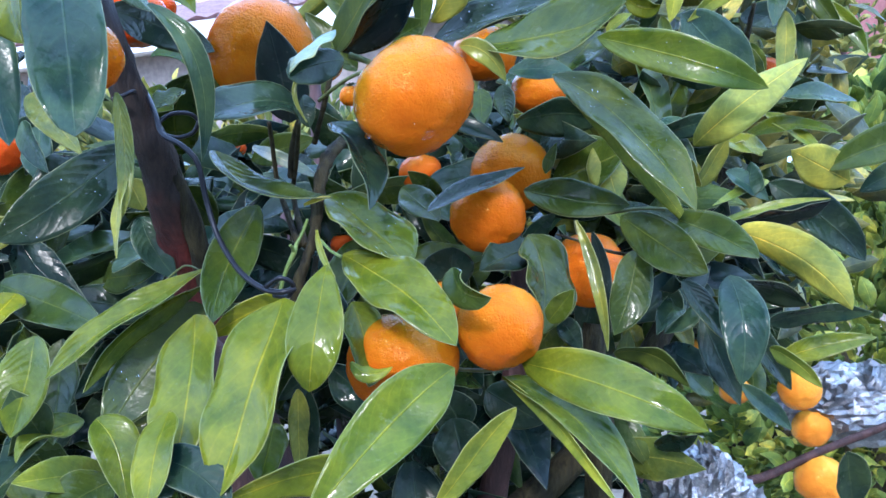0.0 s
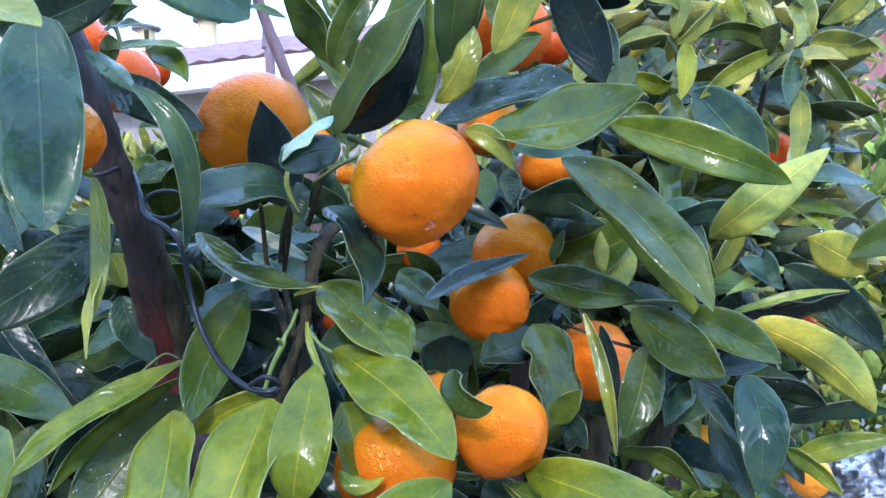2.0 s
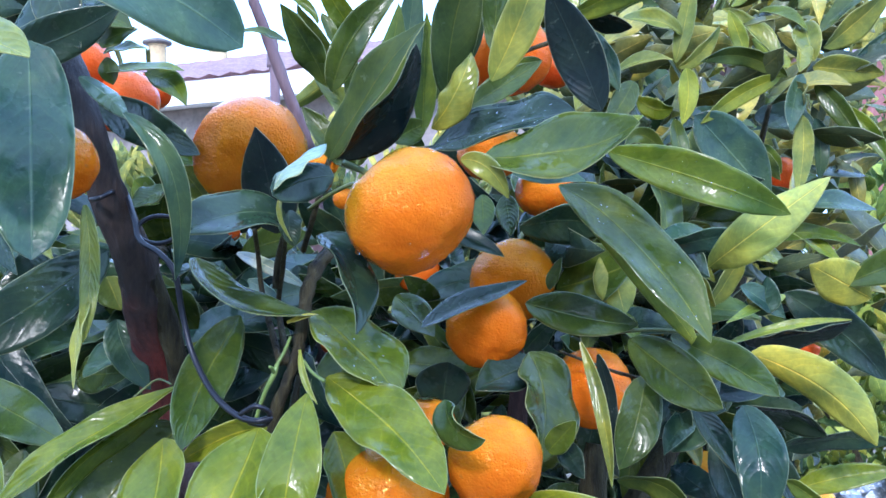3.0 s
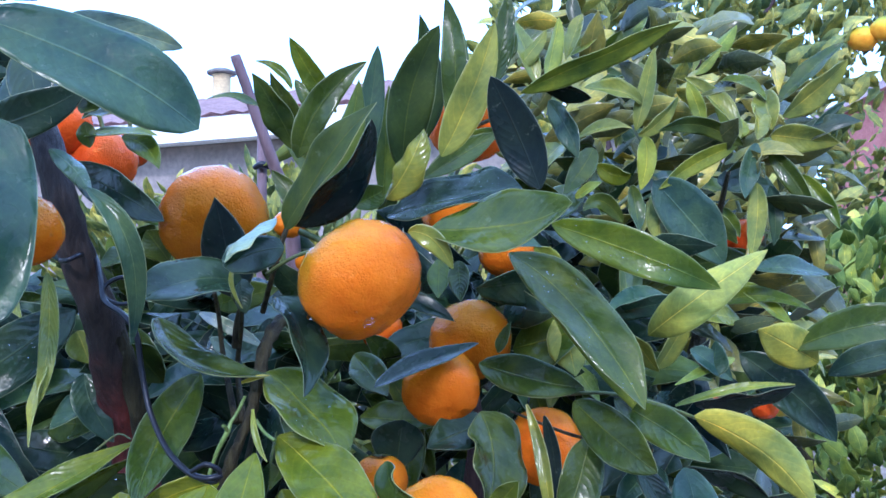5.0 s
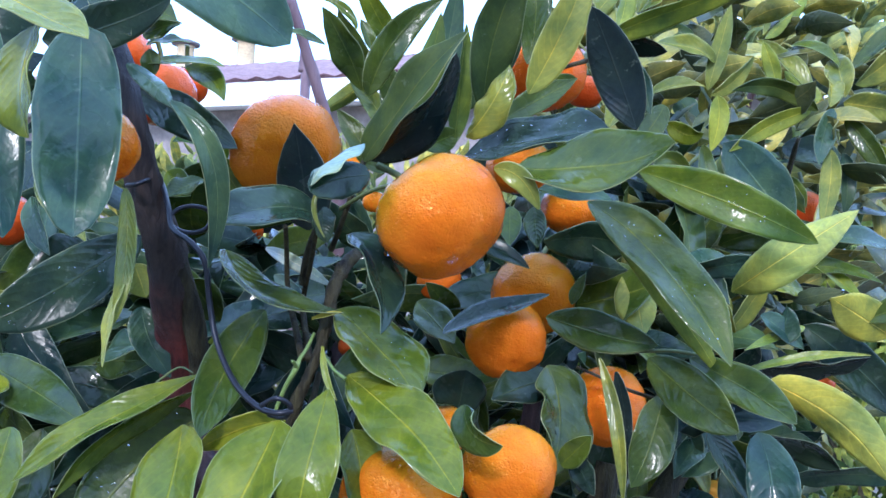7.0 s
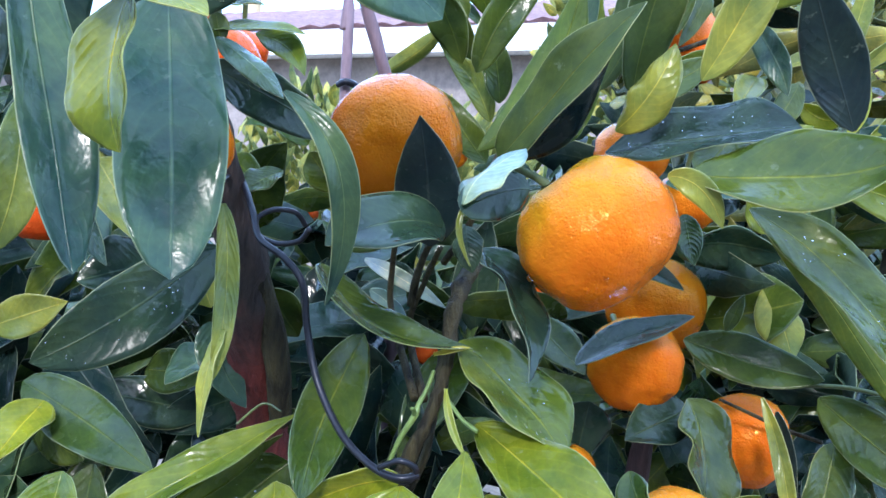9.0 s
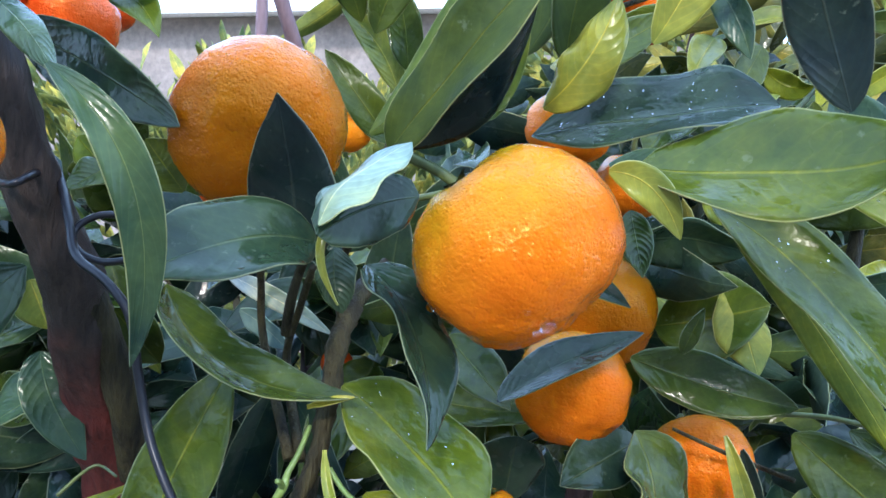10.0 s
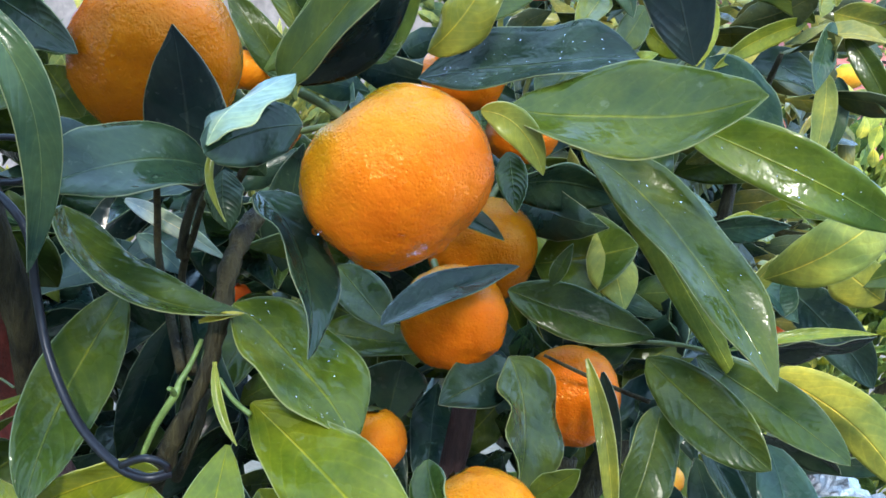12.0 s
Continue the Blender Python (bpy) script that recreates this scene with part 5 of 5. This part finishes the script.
mandarin((0.008, 0.638, 1.345), 0.036, ORANGE, "mandarin in the shade below a broad leaf", stalk=False)
mandarin((1.365, 3.000, 2.308), 0.096, (0.80, 0.45, 0.03), "yellow-orange citrus fruit on the tree behind", group="citrus on the far tree", fine=False)
mandarin((1.414, 2.950, 2.325), 0.092, (0.80, 0.45, 0.03), "yellow-orange citrus fruit on the tree behind", group="citrus on the far tree", fine=False)
mandarin((0.920, 1.900, 1.456), 0.046, (0.80, 0.45, 0.03), "yellow-orange citrus fruit on the tree behind", group="citrus on the far tree", fine=False)
mandarin((1.523, 2.900, 1.821), 0.093, (0.80, 0.45, 0.03), "yellow-orange citrus fruit on the tree behind", group="citrus on the far tree", fine=False)

# ---- stake, cable and foil ----
stake = thing("garden_stake", "brown wooden stake tied to the tree", "stake")
limb("pole", [((-0.233, 1.330, 1.653)[0], 1.33, -0.02), (-0.232, 1.330, 1.598), (-0.237, 1.330, 1.719)], [0.007, 0.007, 0.007], M_STAKE, stake, "", 10)
limb("tie", [(-0.241, 1.320, 1.646), (-0.230, 1.315, 1.650), (-0.220, 1.320, 1.648), (-0.213, 1.330, 1.646)], [0.004, 0.005, 0.005, 0.002], M_CABLE, stake, "black tie", 7)
old_limb = thing("bare_limb", "leaning bare grey-brown limb with a sawn top", "branch")
limb("stem", [(-0.172, 0.950, 1.707), (-0.157, 0.960, 1.661), (-0.140, 0.970, 1.609), (-0.128, 0.990, 1.569), (-0.127, 1.030, 1.515), (-0.12, 1.06, 1.2), (-0.10, 0.94, 0.6), (-0.10, 0.86, -0.02)], [0.0052, 0.0056, 0.006, 0.0065, 0.008, 0.010, 0.014, 0.018], M_STAKE, old_limb, "", 10, 0.2)
cable = thing("black_cable", "shiny black irrigation cable looped round the branches", "cable")
limb("cable_run", [(-0.1695, 0.6000, 1.4966), (-0.1571, 0.5850, 1.4857), (-0.1473, 0.5700, 1.4714), (-0.1415, 0.5620, 1.4599), (-0.1286, 0.5550, 1.4524), (-0.1188, 0.5500, 1.4419), (-0.1152, 0.5500, 1.4211), (-0.1086, 0.5450, 1.4003), (-0.0959, 0.5350, 1.3817), (-0.0814, 0.5250, 1.3717), (-0.0696, 0.5180, 1.3694), (-0.0617, 0.5200, 1.3708)], [0.0016] * 12, M_CABLE, cable, "", 9)
limb("cable_loop", [(-0.1185, 0.5580, 1.4656), (-0.1237, 0.5620, 1.4598), (-0.1349, 0.5660, 1.4579), (-0.1446, 0.5700, 1.4617), (-0.1462, 0.5740, 1.4684), (-0.1393, 0.5780, 1.4732), (-0.1299, 0.5820, 1.4724), (-0.1260, 0.5860, 1.4668)], [0.0013] * 8, M_CABLE, cable, "", 9)
limb("cable_loop", [(-0.0775, 0.5200, 1.3725), (-0.0690, 0.5150, 1.3771), (-0.0626, 0.5180, 1.3733), (-0.0668, 0.5250, 1.3663), (-0.0758, 0.5300, 1.3666)], [0.0013] * 5, M_CABLE, cable, "", 9)


def foil(at, size, seed, label):
    """A crumpled ball of foil with torn flaps standing off it."""
    ob = thing("foil_wrap", label, "foil", "foil wraps on the twigs", at)
    off = Vector((seed * 7.3, seed, 0))

    def crumple(d):
        return 1 + 0.16 * noise.noise(d * 1.7 + off) + 0.16 * abs(noise.noise(d * 4 + off)) + 0.12 * abs(noise.noise(d * 9 + off)) + 0.10 * abs(noise.noise(d * 17 + off)) + 0.06 * noise.noise(d * 31 + off)

    bm = bmesh.new()
    bmesh.ops.create_icosphere(bm, subdivisions=5, radius=1)
    for v in bm.verts:
        d = v.co.normalized()
        v.co = Vector((d.x * size[0], d.y * size[1], d.z * size[2])) * crumple(d)
    part("sheet", bm, M_FOIL, ob, smooth=False)
    rnd = random.Random(seed)
    for turn, rise in ((-70, 55), (-125, 20), (-50, 5), (-150, 60), (-95, -20)):
        bm = bmesh.new()
        rows = []
        for i in range(9):
            row = []
            for j in range(11):
                a, b = radians(turn + (j - 5) * 4.2), radians(rise + (i - 4) * 5.0)
                d = Vector((math.cos(a) * math.cos(b), math.sin(a) * math.cos(b), math.sin(b)))
                lift = 1.03 + 0.020 * i + 0.10 * abs(noise.noise(d * 6 + off)) + rnd.uniform(-0.012, 0.012)
                row.append(bm.verts.new(Vector((d.x * size[0], d.y * size[1], d.z * size[2])) * (crumple(d) * lift)))
            rows.append(row)
        for lo, hi in zip(rows, rows[1:]):
            for j in range(10):
                bm.faces.new((lo[j], lo[j + 1], hi[j + 1], hi[j]))
        bmesh.ops.solidify(bm, geom=bm.faces[:], thickness=0.0006)
        part("flap", bm, M_FOIL, ob, smooth=False)


foil((0.238, 0.900, 1.098), (0.053, 0.045, 0.058), 1, "crumpled silver foil wrapped round a twig")
foil((0.473, 1.100, 1.147), (0.078, 0.055, 0.042), 2, "crumpled silver foil ball behind amber fruit")


# ---- shrubs and trees behind ----
def bush(name, label, centre, radius, count, size, mats, seed, trunk_mat, slim, gap=0.0):
    ob = thing(name, label, "tree" if "tree" in name else "shrub")
    c = Vector(centre)
    limb("trunk", [(c.x, c.y, -0.02), (c.x + 0.03, c.y, c.z * 0.5), (c.x, c.y, c.z)], [0.05, 0.04, 0.02], trunk_mat, ob, "", 10, 0.2)
    for k in range(7):
        a = k * 2.4
        tip = c + Vector((math.cos(a) * radius[0] * 0.75, math.sin(a) * radius[1] * 0.75, radius[2] * (0.7 - 0.2 * k)))
        limb("limb", [(c.x, c.y, c.z * 0.6 - 0.1), c + (tip - c) * 0.4 + Vector((0, 0, -0.05)), tip], [0.018, 0.012, 0.004], trunk_mat, ob, "", 8)
    clump = Vector((seed * 3.1, 0, 0))

    def spot(rnd):
        d = Vector((rnd.gauss(0, 1), rnd.gauss(0, 1), rnd.gauss(0, 1))).normalized()
        r = rnd.uniform(0.35, 1.0) ** 0.6
        p = Vector((c.x + d.x * radius[0] * r, c.y + d.y * radius[1] * r, c.z + d.z * radius[2] * r))
        if noise.noise(p * 3.2 + clump) < gap or p.z < 0.1:
            return None
        return p, d + Vector((0, -0.4, 0.4))

    scatter("crown", count, spot, size, ob, mats, seed, "", slim, -0.2)
    return ob


bush("shrub", "bright yellow-green leafy shrub beside the mandarin tree", (1.0, 2.0, 0.92), (0.60, 0.4, 0.72), 9000, 0.055, (M_SHRUB, M_SHRUB), 21, M_TWIG, 0.5, -0.25)
bush("citrus_tree", "tall citrus tree with yellow fruit behind the shrub", (1.85, 3.7, 1.9), (1.45, 0.8, 1.6), 21000, 0.07, (M_FAR, M_FAR), 22, M_BARK, 0.42, 0.03)
bush("citrus_tree", "leafy citrus tree with sky showing through its crown", (0.75, 3.3, 1.85), (0.72, 0.6, 1.2), 3600, 0.10, (M_FAR, M_FAR), 23, M_BARK, 0.42, 0.02)
bush("shrub", "low green shrub in front of the house", (-0.6, 3.2, 1.30), (1.15, 0.5, 0.60), 6500, 0.10, (M_FAR, M_FAR), 24, M_TWIG, 0.30, -0.1)
